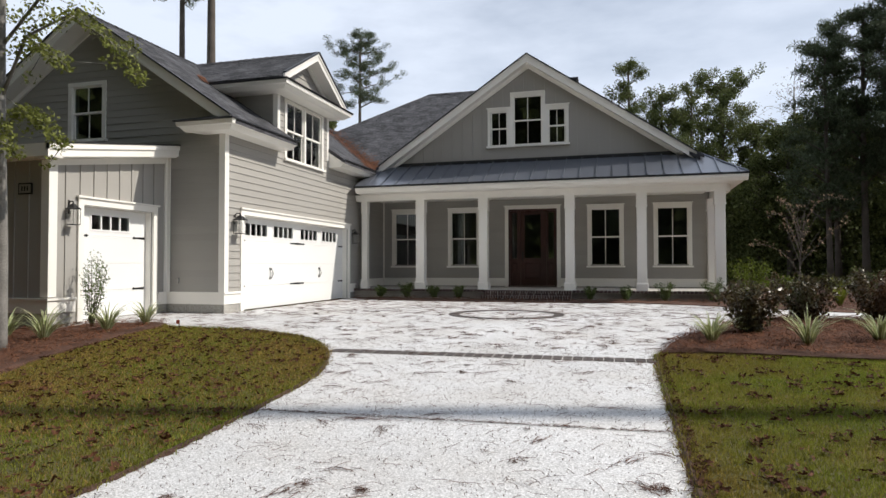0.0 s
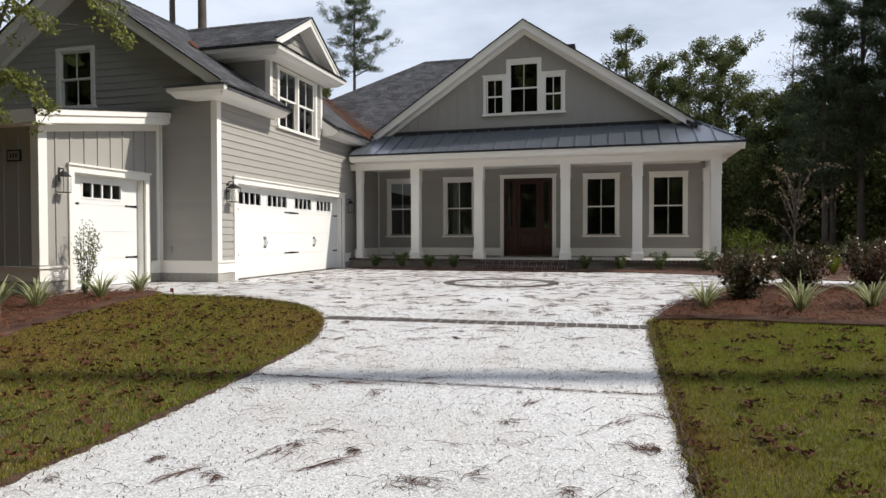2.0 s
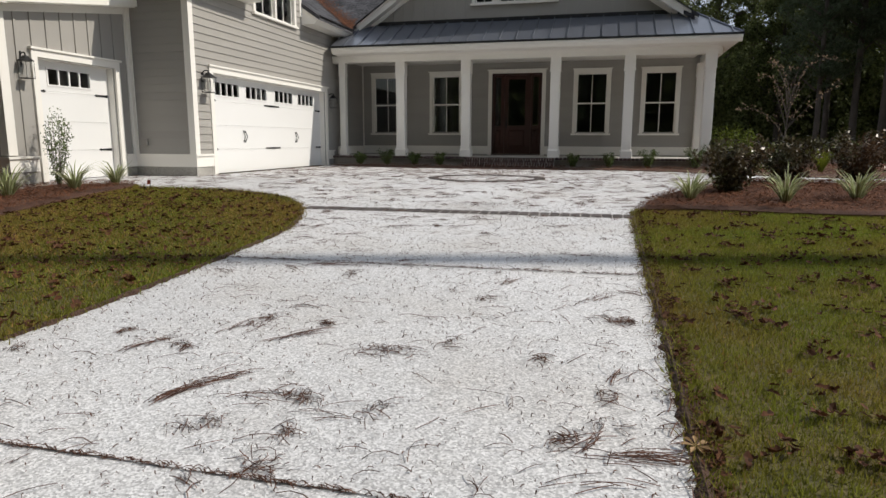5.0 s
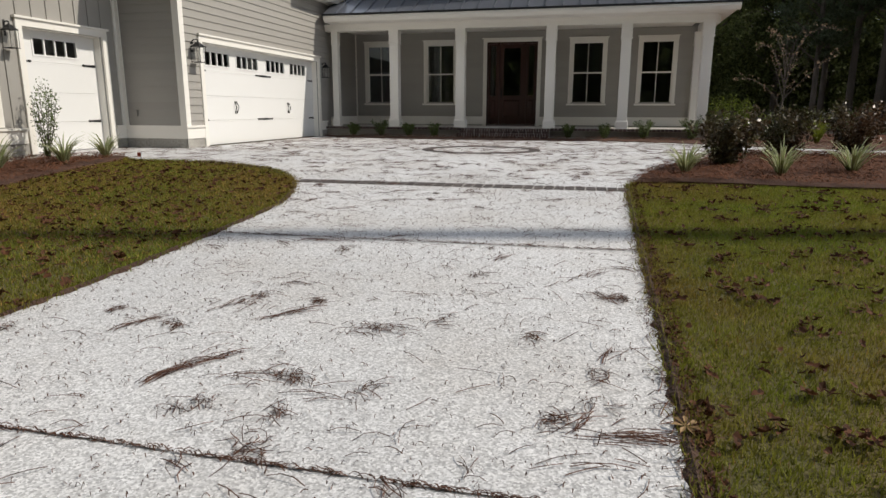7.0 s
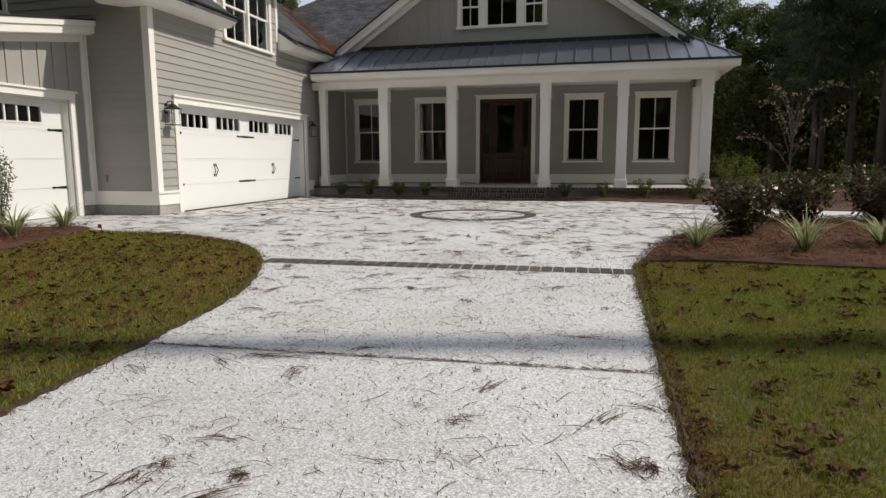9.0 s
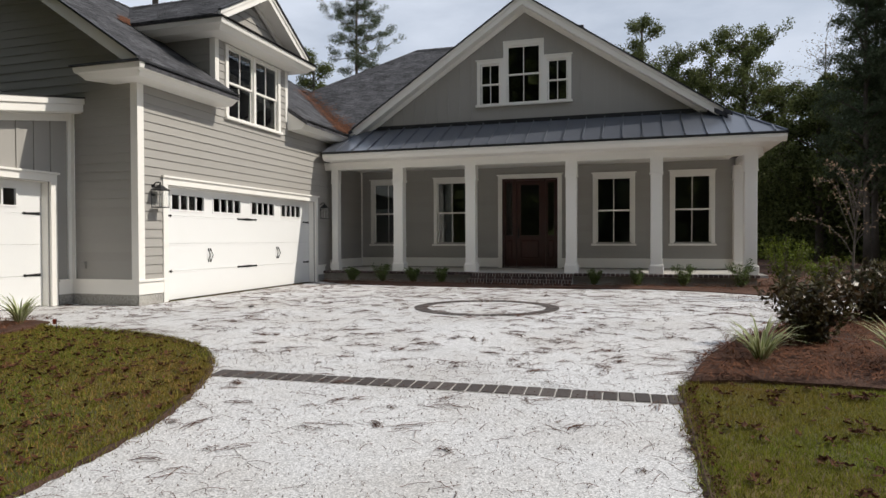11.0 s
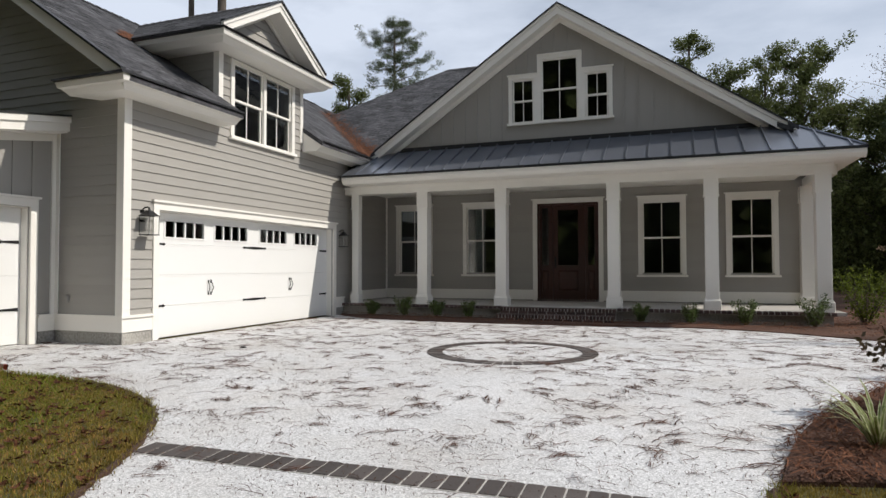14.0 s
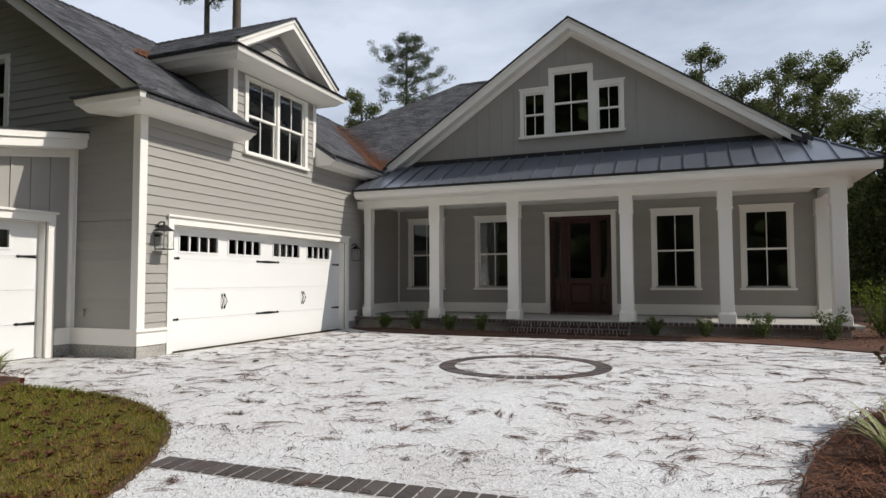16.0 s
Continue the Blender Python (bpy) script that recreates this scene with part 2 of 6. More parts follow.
# ---- mesh helpers ----
class Mesh:
    """Collects vertices and faces."""
    def __init__(self):
        self.v, self.f = [], []

    def add(self, vs, fs):
        k = len(self.v)
        self.v += [tuple(p) for p in vs]
        self.f += [tuple(k + i for i in f) for f in fs]

    def box(self, x0, x1, y0, y1, z0, z1):
        self.add([(x, y, z) for z in (z0, z1) for x, y in ((x0, y0), (x1, y0), (x1, y1), (x0, y1))],
                 [(3, 2, 1, 0), (4, 5, 6, 7), (0, 1, 5, 4), (1, 2, 6, 5), (2, 3, 7, 6), (3, 0, 4, 7)])

    def chamfered(self, x0, x1, y0, y1, z0, z1, c=0.006):
        """A box whose upright and top edges are chamfered."""
        ring = lambda d, z: [(x0 + d + c, y0 + d, z), (x1 - d - c, y0 + d, z), (x1 - d, y0 + d + c, z), (x1 - d, y1 - d - c, z),
                             (x1 - d - c, y1 - d, z), (x0 + d + c, y1 - d, z), (x0 + d, y1 - d - c, z), (x0 + d, y0 + d + c, z)]
        self.loft([ring(0, z0), ring(0, z1 - c), ring(c, z1)])

    def loft(self, rings, caps=True):
        n = len(rings[0])
        fs = [(i * n + j, i * n + (j + 1) % n, (i + 1) * n + (j + 1) % n, (i + 1) * n + j) for i in range(len(rings) - 1) for j in range(n)]
        if caps:
            fs += [tuple(range(n - 1, -1, -1)), tuple((len(rings) - 1) * n + j for j in range(n))]
        self.add([p for r in rings for p in r], fs)

    def prism(self, poly, drop):
        """A polygon in space, thickened by the vector drop."""
        d = Vector(drop)
        a = [Vector(p) for p in poly]
        b = [p + d for p in a]
        n = len(a)
        self.add(a + b, [tuple(range(n)), tuple(range(2 * n - 1, n - 1, -1))] + [(j, n + j, n + (j + 1) % n, (j + 1) % n) for j in range(n)])

    def tube(self, pts, radii, seg=6):
        rings = []
        pts = [Vector(p) for p in pts]
        for i, p in enumerate(pts):
            d = (pts[min(i + 1, len(pts) - 1)] - pts[max(i - 1, 0)]).normalized()
            a = d.orthogonal().normalized()
            b = d.cross(a)
            r = radii[i] if hasattr(radii, "__len__") else radii
            rings.append([p + r * (math.cos(t) * a + math.sin(t) * b) for t in (2 * math.pi * k / seg for k in range(seg))])
        self.loft(rings)

    def data(self, name, mat, smooth=False):
        me = bpy.data.meshes.new(name)
        me.from_pydata(self.v, [], self.f)
        bm = bmesh.new()
        bm.from_mesh(me)
        bmesh.ops.recalc_face_normals(bm, faces=bm.faces)
        bm.to_mesh(me)
        bm.free()
        me.materials.append(mat)
        if smooth:
            me.polygons.foreach_set("use_smooth", [True] * len(me.polygons))
        return me


def part(name, mesh, mat, parent=None, label="", smooth=False):
    """Links a mesh as one object, under its thing or part if one is given."""
    ob = new(name, mesh.data(name, mat, smooth))
    ob.parent = parent
    return tagged(ob, label)


def thing(name, m, label, category, group="", kind=""):
    ob = new(name)
    ob.matrix_basis = m
    ob.empty_display_size = 0.2
    return tagged(ob, label, category, group, kind)


def boxes(*args):
    m = Mesh()
    for a in args:
        m.box(*a)
    return m


def big_mesh(name, verts, faces_n, mat, parent=None, loops=None):
    """Many equal small faces from arrays: verts (n, k, 3), one face of k corners each."""
    n, k = verts.shape[:2]
    me = bpy.data.meshes.new(name)
    me.vertices.add(n * k)
    me.vertices.foreach_set("co", verts.reshape(-1))
    me.loops.add(n * k)
    me.loops.foreach_set("vertex_index", np.arange(n * k))
    me.polygons.add(n)
    me.polygons.foreach_set("loop_start", np.arange(n) * k)
    me.polygons.foreach_set("loop_total", np.full(n, k))
    me.update(calc_edges=True)
    me.materials.append(mat)
    ob = new(name, me)
    ob.parent = parent
    return ob


rng = np.random.default_rng(7)


def gz(y):
    """Height of the ground: it falls from the house towards the road."""
    return -0.041 * np.clip(11.0 - np.asarray(y, float), 0.0, 26.0)


# ---- the plan ----
XG, YG = -7.985, 11.25        # garage side wall, garage front wall
XB, YB = -9.41, 8.32          # bay with the single door
YC, YW = 18.05, 20.5          # porch columns' front, porch wall
FLOOR = 0.30                  # porch floor
XR, XGR = 2.92, -14.8         # right end of the house, left end of the garage
PITCH = 0.673


def wall(name, face, plane, u0, u1, zb, ztop, holes, thick, mat, breaks=(), label=""):
    """A wall along x (face '-y') or along y (face '+x'), whose front lies in plane, with openings through it."""
    us = sorted({u0, u1, *breaks, *[h[0] for h in holes], *[h[1] for h in holes]})
    us = [u for u in us if u0 <= u <= u1]
    m = Mesh()
    for a, b in zip(us, us[1:]):
        mid = (a + b) / 2
        cut = sorted((h[2], h[3]) for h in holes if h[0] < mid < h[1])
        low = zb
        spans = []
        for c0, c1 in cut:
            spans.append(((low, low), (c0, c0)))
            low = c1
        spans.append(((low, low), (ztop(a), ztop(b))))
        for (l0, l1), (h0, h1) in spans:
            if h0 - l0 < 1e-3 and h1 - l1 < 1e-3:
                continue
            quad = [(a, l0), (b, l1), (b, max(h1, l1 + 1e-4)), (a, max(h0, l0 + 1e-4))]
            if face == '-y':
                m.prism([(u, plane, z) for u, z in quad], (0, thick, 0))
            else:
                m.prism([(plane, u, z) for u, z in quad], (-thick, 0, 0))
    ob = part(name, m, mat, label=label)
    bm = bmesh.new()
    bm.from_mesh(ob.data)
    bmesh.ops.remove_doubles(bm, verts=bm.verts, dist=0.0005)
    bm.to_mesh(ob.data)
    bm.free()
    return tagged(ob, category="wall", kind="structure")


LAP = 0.155
lap = Mesh()
lap.add([(x, y, z) for x in (0, 1) for y, z in ((-0.025, 0), (0, 0), (0, LAP * 1.1), (-0.005, LAP * 1.1))],
        [(0, 1, 2, 3), (7, 6, 5, 4), (0, 3, 7, 4), (0, 4, 5, 1), (1, 5, 6, 2), (2, 6, 7, 3)])
LAP_MESH = lap.data("siding_board", SIDING)


def piece(name, me, m, parent):
    ob = new(name, me)
    ob.matrix_basis = m
    ob.parent = parent
    return ob


def laps(owner, face, plane, u0, u1, z0, z1, holes, span=None):
    """Lap siding: one board a course, cut at the openings."""
    z = z0
    while z < z1 - 0.03:
        mid = z + LAP * 0.5
        a, b = (u0, u1) if span is None else span(mid)
        runs = [(max(a, u0), min(b, u1))]
        for h in holes:
            if h[2] < mid < h[3]:
                runs = [q for r in runs for q in ((r[0], min(r[1], h[0])), (max(r[0], h[1]), r[1]))]
        for a, b in runs:
            if b - a > 0.02:
                if face == '-y':
                    m = pose(a, plane, z)
                else:
                    m = pose(plane, a, z, 0, 0, 90)
                piece("siding_board", LAP_MESH, m @ Matrix.Diagonal((b - a, 1, min(1, (z1 + 0.01 - z) / LAP), 1)), owner)
        z += LAP


def facing(face, plane, u, z):
    return pose(u, plane, z) if face == '-y' else pose(plane, u, z, 0, 0, 90)


window_count = 0


def window(face, plane, u0, u1, z0, z1, label, units=((0.0, 1.0),), casing=0.10, head=0.14, cap=True, horns=(0.035, 0.035)):
    """A double-hung window in its casing, outer size as given: head casing with a cap, sill, two sashes a unit with a bar each."""
    global window_count
    window_count += 1
    w = thing("window_%d" % window_count, facing(face, plane, u0, z0), label, "window", kind="structure")
    W, H = u1 - u0, z1 - z0
    f = Mesh()
    f.box(0, casing, -0.045, 0.02, 0.06, H - head)
    f.box(W - casing, W, -0.045, 0.02, 0.06, H - head)
    part("side_casing", f, TRIM, w)
    h = Mesh()
    h.box(-0.004, W + 0.004, -0.05, 0.02, H - head, H - 0.025)
    if cap:
        h.box(-max(0, horns[0]), W + max(0, horns[1]), -0.085, 0.02, H - 0.025, H)
    part("head_casing", h, TRIM, w)
    part("sill", boxes((-horns[0], W + horns[1], -0.09, 0.02, 0.0, 0.055)), TRIM, w)
    iw, i0, i1 = W - 2 * casing, 0.06, H - head
    for a, b in units:
        x0, x1 = casing + a * iw, casing + b * iw
        if a > 0:
            part("mullion", boxes((x0 - 0.04, x0 + 0.04, -0.04, 0.02, i0, i1)), TRIM, w)
            x0 += 0.04
        if b < 1:
            x1 -= 0.04
        zm = (i0 + i1) / 2
        for k, (q0, q1, y) in enumerate(((i0, zm + 0.02, 0.03), (zm - 0.02, i1, 0.0))):
            fr = 0.042
            s = boxes((x0, x0 + fr, y, y + 0.035, q0, q1), (x1 - fr, x1, y, y + 0.035, q0, q1),
                      (x0 + fr, x1 - fr, y, y + 0.035, q0, q0 + fr), (x0 + fr, x1 - fr, y, y + 0.035, q1 - fr, q1))
            sash = part("sash", s, TRIM, w)
            xm = (x0 + x1) / 2
            part("muntin", boxes((xm - 0.010, xm + 0.010, y + 0.004, y + 0.03, q0 + fr, q1 - fr)), TRIM, sash)
            for e0, e1 in ((x0 + fr, xm - 0.010), (xm + 0.010, x1 - fr)):
                p = part("pane", boxes((e0, e1, y + 0.015, y + 0.020, q0 + fr, q1 - fr)), GLASS, sash)
                p.visible_shadow = False
    return w


def hole(u0, u1, z0, z1, casing=0.10, head=0.14):
    return (u0 + casing - 0.01, u1 - casing + 0.01, z0 + 0.05, z1 - head + 0.01)


# ---- ground ----
def flat_shape(name, outline, lift, mat, label, category, kind="structure", dome=0.0):
    bm = bmesh.new()
    vs = [bm.verts.new((x, y, 0)) for x, y in outline]
    es = [bm.edges.new((vs[i], vs[(i + 1) % len(vs)])) for i in range(len(vs))]
    bmesh.ops.triangle_fill(bm, edges=es, use_beauty=True, use_dissolve=False)
    for y in (11.0, -15.0, 0.0, 5.0, 8.0):
        bmesh.ops.bisect_plane(bm, geom=bm.verts[:] + bm.edges[:] + bm.faces[:], plane_co=(0, y, 0), plane_no=(0, 1, 0))
    if dome:
        bmesh.ops.subdivide_edges(bm, edges=[e for e in bm.edges if e.calc_length() > 0.5], cuts=4, use_grid_fill=True)
        bmesh.ops.triangulate(bm, faces=bm.faces)
    rim = {v for e in bm.edges if e.is_boundary for v in e.verts}
    for v in bm.verts:
        v.co.z = float(gz(v.co.y)) + lift + (0 if v in rim else dome * (0.6 + 0.8 * noise.noise(v.co * 1.7)))
    ext = bmesh.ops.extrude_edge_only(bm, edges=[e for e in bm.edges if e.is_boundary])
    for v in (g for g in ext["geom"] if isinstance(g, bmesh.types.BMVert)):
        v.co.z -= lift + 0.05
    bmesh.ops.recalc_face_normals(bm, faces=bm.faces)
    me = bpy.data.meshes.new(name)
    bm.to_mesh(me)
    bm.free()
    me.materials.append(mat)
    return tagged(new(name, me), label, category, kind=kind)


def smooth_line(pts, n=6):
    """A rounded line through points."""
    p = [pts[0], *pts, pts[-1]]
    res = []
    for i in range(1, len(p) - 2):
        a, b, c, d = (np.array(q, float) for q in p[i - 1:i + 3])
        for t in np.linspace(0, 1, n, endpoint=False):
            res.append(tuple(0.5 * (2 * b + (c - a) * t + (2 * a - 5 * b + 4 * c - d) * t * t + (3 * b - a - 3 * c + d) * t ** 3)))
    return res + [tuple(pts[-1])]


g = Mesh()
rows_y = [-160, -15, 0, 11, 240]
for a, b in zip(rows_y, rows_y[1:]):
    za, zb_ = float(gz(a)), float(gz(b))
    g.add([(-240, a, za), (240, a, za), (240, b, zb_), (-240, b, zb_)], [(0, 1, 2, 3)])
tagged(part("ground", g, SOIL), "lawn soil under patchy autumn grass, falling gently", "ground", kind="structure")

LEFT_EDGE = smooth_line([(-7.95, 9.50), (-7.80, 9.28), (-7.43, 9.20), (-6.49, 9.17), (-5.45, 8.92), (-4.62, 8.50), (-3.95, 7.80), (-3.52, 7.00), (-3.20, 6.10), (-3.11, 5.30), (-3.06, 4.50), (-3.03, 3.70), (-3.04, 2.70), (-3.2, 1.2), (-3.7, -2.0), (-4.3, -15.5)])
RIGHT_EDGE = smooth_line([(0.47, -15.5), (0.45, 2.0), (0.44, 5.0), (0.44, 7.70), (0.52, 8.20), (0.68, 8.90), (0.94, 9.66), (1.30, 10.36), (1.73, 11.05), (2.3, 12.0), (2.95, 12.75), (4.2, 12.75), (9.5, 12.3)])
FAR_EDGE = smooth_line([(9.5, 14.2), (5.0, 14.6), (2.8, 15.75), (1.6, 16.55), (0.2, 16.95), (-1.25, 16.75), (-3.7, 16.65), (-5.2, 16.75), (-7.0, 17.1), (XG + 0.005, 17.75)])
DRIVE = RIGHT_EDGE + FAR_EDGE + [(XG + 0.005, YG - 0.005), (XB + 0.005, YG - 0.005), (XB + 0.005, 9.32), (-8.6, 9.45)] + LEFT_EDGE
flat_shape("driveway", DRIVE, 0.012, SHELL, "white shell concrete driveway littered with pine needles", "driveway")
flat_shape("planting_bed", [(XB + 0.005, 9.32), (-8.6, 9.45)] + smooth_line([(-7.95, 9.50), (-7.87, 9.2), (-7.72, 8.35), (-7.45, 7.2), (-7.15, 6.1), (-6.85, 5.3), (-7.6, 4.2), (-10.0, 3.6)]) + [(-16, 3.6), (-16, YB - 0.01), (XB + 0.005, YB - 0.01)],
           0.03, STRAW_BED, "reddish-brown pine straw bed beside the garage bay", "planting bed", dome=0.03)
flat_shape("planting_bed", smooth_line([(0.53, 8.20), (0.69, 8.90), (0.95, 9.66), (1.31, 10.36), (1.74, 11.05), (2.31, 12.0), (2.96, 12.73), (4.2, 12.73), (9.5, 12.28)]) + [(14, 12.0)] + smooth_line([(14, 8.6), (6.0, 8.5), (3.0, 8.25), (1.75, 8.33), (1.05, 8.35)]),
           0.03, STRAW_BED, "brown pine straw bed along the drive's edge", "planting bed", dome=0.035)
flat_shape("planting_bed", [(XG + 0.01, 17.76)] + FAR_EDGE[-2::-1] + [(9.5, 40.0), (2.75, 40.0), (2.75, 17.9), (XG + 0.01, 17.9)],
           0.03, STRAW_BED, "narrow pine straw bed along the porch foundation", "planting bed", dome=0.03)

# ---- walls ----
RIDGE_X, RIDGE_Z = -11.40, 6.66
G_HOLES = [(11.93, 17.47, -0.01, 2.13), hole(13.65, 15.76, 3.63, 5.20, head=0.06)]
DY0, DY1 = 13.35, 16.09       # dormer's front


w_side = wall("wall_garage_side", '+x', XG, YG, YW, -0.3, lambda u: 3.98, [G_HOLES[0], (13.74, 15.67, 3.68, 3.99)], 0.18, SIDING,
              label="warm grey lap-sided garage wall in full sun")
wall("wall_dormer", '+x', XG, DY0, DY1, 3.982, lambda u: 5.30, [G_HOLES[1]], 0.18, SIDING, label="grey lap-sided dormer front")
laps(w_side, '+x', XG, YG + 0.02, YW, 0.40, 3.86, [(11.85, 17.55, 0, 2.24), hole(13.65, 15.76, 3.63, 5.20, head=0.06), (DY0, DY1, 3.75, 6), (YG, 11.85, 0, 0.46), (17.55, 18.0, 0, 0.46), (18.0, YW, 0, 0.58)])
w_dorm = bpy.data.objects["wall_dormer"]
laps(w_dorm, '+x', XG, DY0, DY1, 3.81, 5.25, [hole(13.65, 15.76, 3.63, 5.20, head=0.06)])
w_front = wall("wall_garage_front", '-y', YG, XGR, XG - 0.182, -0.3, lambda u: RIDGE_Z - 0.12 - PITCH * abs(u - RIDGE_X), [hole(-12.09, -11.04, 3.81, 5.21, head=0.11)], 0.18, SIDING, breaks=(RIDGE_X,),
               label="grey lap-sided garage gable wall in shade")
laps(w_front, '-y', YG, XGR, XG - 0.002, 0.46, 6.4, [hole(-12.09, -11.04, 3.81, 5.21, head=0.11), (XGR, XB, 0, 3.2)],
     span=lambda z: (RIDGE_X - (RIDGE_Z - 0.1 - z) / PITCH, RIDGE_X + (RIDGE_Z - 0.1 - z) / PITCH))


def bay_top(y):
    return 2.86 + 0.165 * (y - YB)


BAY_DOOR = (9.02, 10.80, -0.01, 2.13)
w_bay = wall("wall_bay_side", '+x', XB, YB, YG - 0.002, -0.45, bay_top, [BAY_DOOR], 0.18, SIDING, label="grey board-and-batten wall round the single garage door")
w_bayf = wall("wall_bay_front", '-y', YB, XGR, XB - 0.182, -0.45, lambda u: 2.86, [], 0.18, SIDING, label="grey bay wall in shade with a number plaque")
for k in range(9):
    y = 8.66 + 0.312 * k
    if y < 11.1:
        low = 2.27 if 8.9 < y < 10.92 else 0.46
        part("batten", boxes((XB, XB + 0.02, y - 0.022, y + 0.022, low, bay_top(y) - 0.02)), SIDING, w_bay)
for k in range(16):
    x = XB - 0.45 - 0.32 * k
    part("batten", boxes((x - 0.022, x + 0.022, YB - 0.02, YB, 0.46, 2.84)), SIDING, w_bayf)

PORCH_WINDOWS = [(-7.65, -6.53), (-5.62, -4.50), (-0.98, 0.15), (1.04, 2.17)]
P_HOLES = [hole(a, b, 0.94, 2.97) for a, b in PORCH_WINDOWS] + [(-3.54, -1.95, FLOOR, 2.87)]
w_porch = wall("wall_porch", '-y', YW, XG - 0.18, XR, -0.3, lambda u: 4.3, P_HOLES, 0.18, SIDING, label="warm grey siding behind the porch")
laps(w_porch, '-y', YW, XG, XR, 0.56, 3.25, P_HOLES)
wall("wall_right", '+x', XR, YW + 0.182, 31.0, -0.3, lambda u: 4.2, [], 0.18, SIDING, label="plain grey house side wall")
wall("wall_rear", '-y', 31.0, XGR, XR, -0.3, lambda u: 4.2, [], 0.18, SIDING, label="plain grey rear house wall")
wall("wall_left", '+x', XGR, YB + 0.01, 31.0, -0.3, lambda u: 4.2, [], 0.18, SIDING, label="plain grey far garage wall")
tagged(part("floor", boxes((XGR + 0.01, XG - 0.2, YG + 0.2, 30.9, -0.1, -0.005), (XGR + 0.01, XB - 0.2, YB + 0.2, YG + 0.19, -0.1, -0.005), (XG - 0.2, XR - 0.2, YW + 0.2, 30.9, 0.2, 0.29)), DARK), "dim bare floor inside the house", "floor", kind="structure")
tagged(part("interior_wall", boxes((XG - 0.1, XR - 0.2, 25.0, 25.1, 0.29, 3.2), (-12.6, -12.5, YG + 0.2, 25.0, 0, 4.2)), DARK), "dim inner partition behind the windows", "wall", kind="structure")
tagged(part("ceiling", boxes((XG - 0.18, XR - 0.19, YW + 0.19, 30.9, 3.2, 3.25), (XGR + 0.01, XG - 0.19, YG + 0.19, 30.9, 2.6, 2.65)), DARK), "dim ceiling inside the house", "ceiling", kind="structure")

# gable over the porch
GX, GAPEX, GY, GW_Y = -2.66, 7.44, 18.75, 19.10
GW_HOLES = [(-3.84, -3.24, 4.74, 5.83), (-3.15, -2.22, 4.74, 6.26), (-2.13, -1.54, 4.74, 5.83)]
w_gable = wall("wall_gable", '-y', GW_Y, -7.3, 1.98, 3.6, lambda u: GAPEX - 0.2 - PITCH * abs(u - GX), GW_HOLES, 0.16, SIDING, breaks=(GX,),
               label="grey board-and-batten gable over the porch")
k = -14
while k < 15:
    x = GX + 0.16 + 0.325 * k
    top = GAPEX - 0.24 - PITCH * abs(x - GX)
    low = 4.2
    if -3.93 < x < -1.46:
        low = 6.39 if -3.24 < x < -2.14 else 5.95
    if top > low + 0.05:
        part("batten", boxes((x - 0.02, x + 0.02, GW_Y - 0.03, GW_Y, low, top)), SIDING, w_gable)
    k += 1

# ---- trim ----
def trim(name, mesh, label):
    return tagged(part(name, mesh, TRIM), label, "trim", kind="structure")


trim("corner_board", boxes((XG, XG + 0.03, YG - 0.03, YG + 0.115, 0.45, 3.86), (XG - 0.115, XG, YG - 0.03, YG - 0.001, 0.45, 3.86)), "white corner board on the garage")
trim("corner_board", boxes((XB, XB + 0.03, YB - 0.03, YB + 0.14, 0.48, 2.9), (XB - 0.14, XB, YB - 0.03, YB - 0.001, 0.48, 2.9)), "white corner board on the bay")
trim("corner_board", boxes((XB + 0.001, XB + 0.03, YG - 0.10, YG - 0.021, 0.45, 3.36), (XB + 0.03, XB + 0.10, YG - 0.04, YG - 0.021, 0.45, 3.36)), "white board in the inner corner")
trim("corner_board", boxes((XG + 0.004, XG + 0.05, YW - 0.06, YW - 0.02, 0.56, 3.25)), "white board in the porch's inner corner")
wt = Mesh()
for z0, z1, d in ((0.20, 0.42, 0.035), (0.42, 0.46, 0.065)):
    wt.box(XB + 0.032, XG, YG - d, YG - 0.001, z0, z1)
    wt.box(XG, XG + d, YG - d, 11.83, z0, z1)
    wt.box(XG, XG + d, 17.57, 17.99, z0, z1)
    wt.box(XB, XB + d, YB - d, 8.86, z0, z1)
    wt.box(XB, XB + d, 10.94, YG - d, z0, z1)
    wt.box(XGR, XB, YB - d, YB - 0.001, z0, z1)
trim("water_table", wt, "white skirt board with a sloped cap round the garage")
fd = boxes((XB + 0.032, XG - 0.02, YG - 0.015, YG - 0.001, -0.3, 0.20), (XG + 0.001, XG + 0.015, YG - 0.015, 11.80, -0.3, 0.20), (XG + 0.001, XG + 0.015, 17.6, 17.95, -0.3, 0.20),
           (XB + 0.001, XB + 0.015, YB - 0.015, 8.83, -0.45, 0.20), (XB + 0.001, XB + 0.015, 10.96, YG - 0.016, -0.45, 0.20), (XGR, XB, YB - 0.015, YB - 0.001, -0.45, 0.20))
tagged(part("foundation", fd, STUCCO), "speckled grey foundation face under the siding", "foundation", kind="structure")
pb = Mesh()
for a, b in ((XG + 0.02, -3.66), (-1.83, XR)):
    pb.box(a, b, YW - 0.04, YW - 0.001, FLOOR + 0.03, 0.56)
    pb.box(a, b, YW - 0.055, YW - 0.001, 0.56, 0.59)
pb.box(XG + 0.001, XG + 0.04, YC + 0.28, YW - 0.04, FLOOR + 0.03, 0.58)
trim("baseboard", pb, "white baseboard along the porch wall")

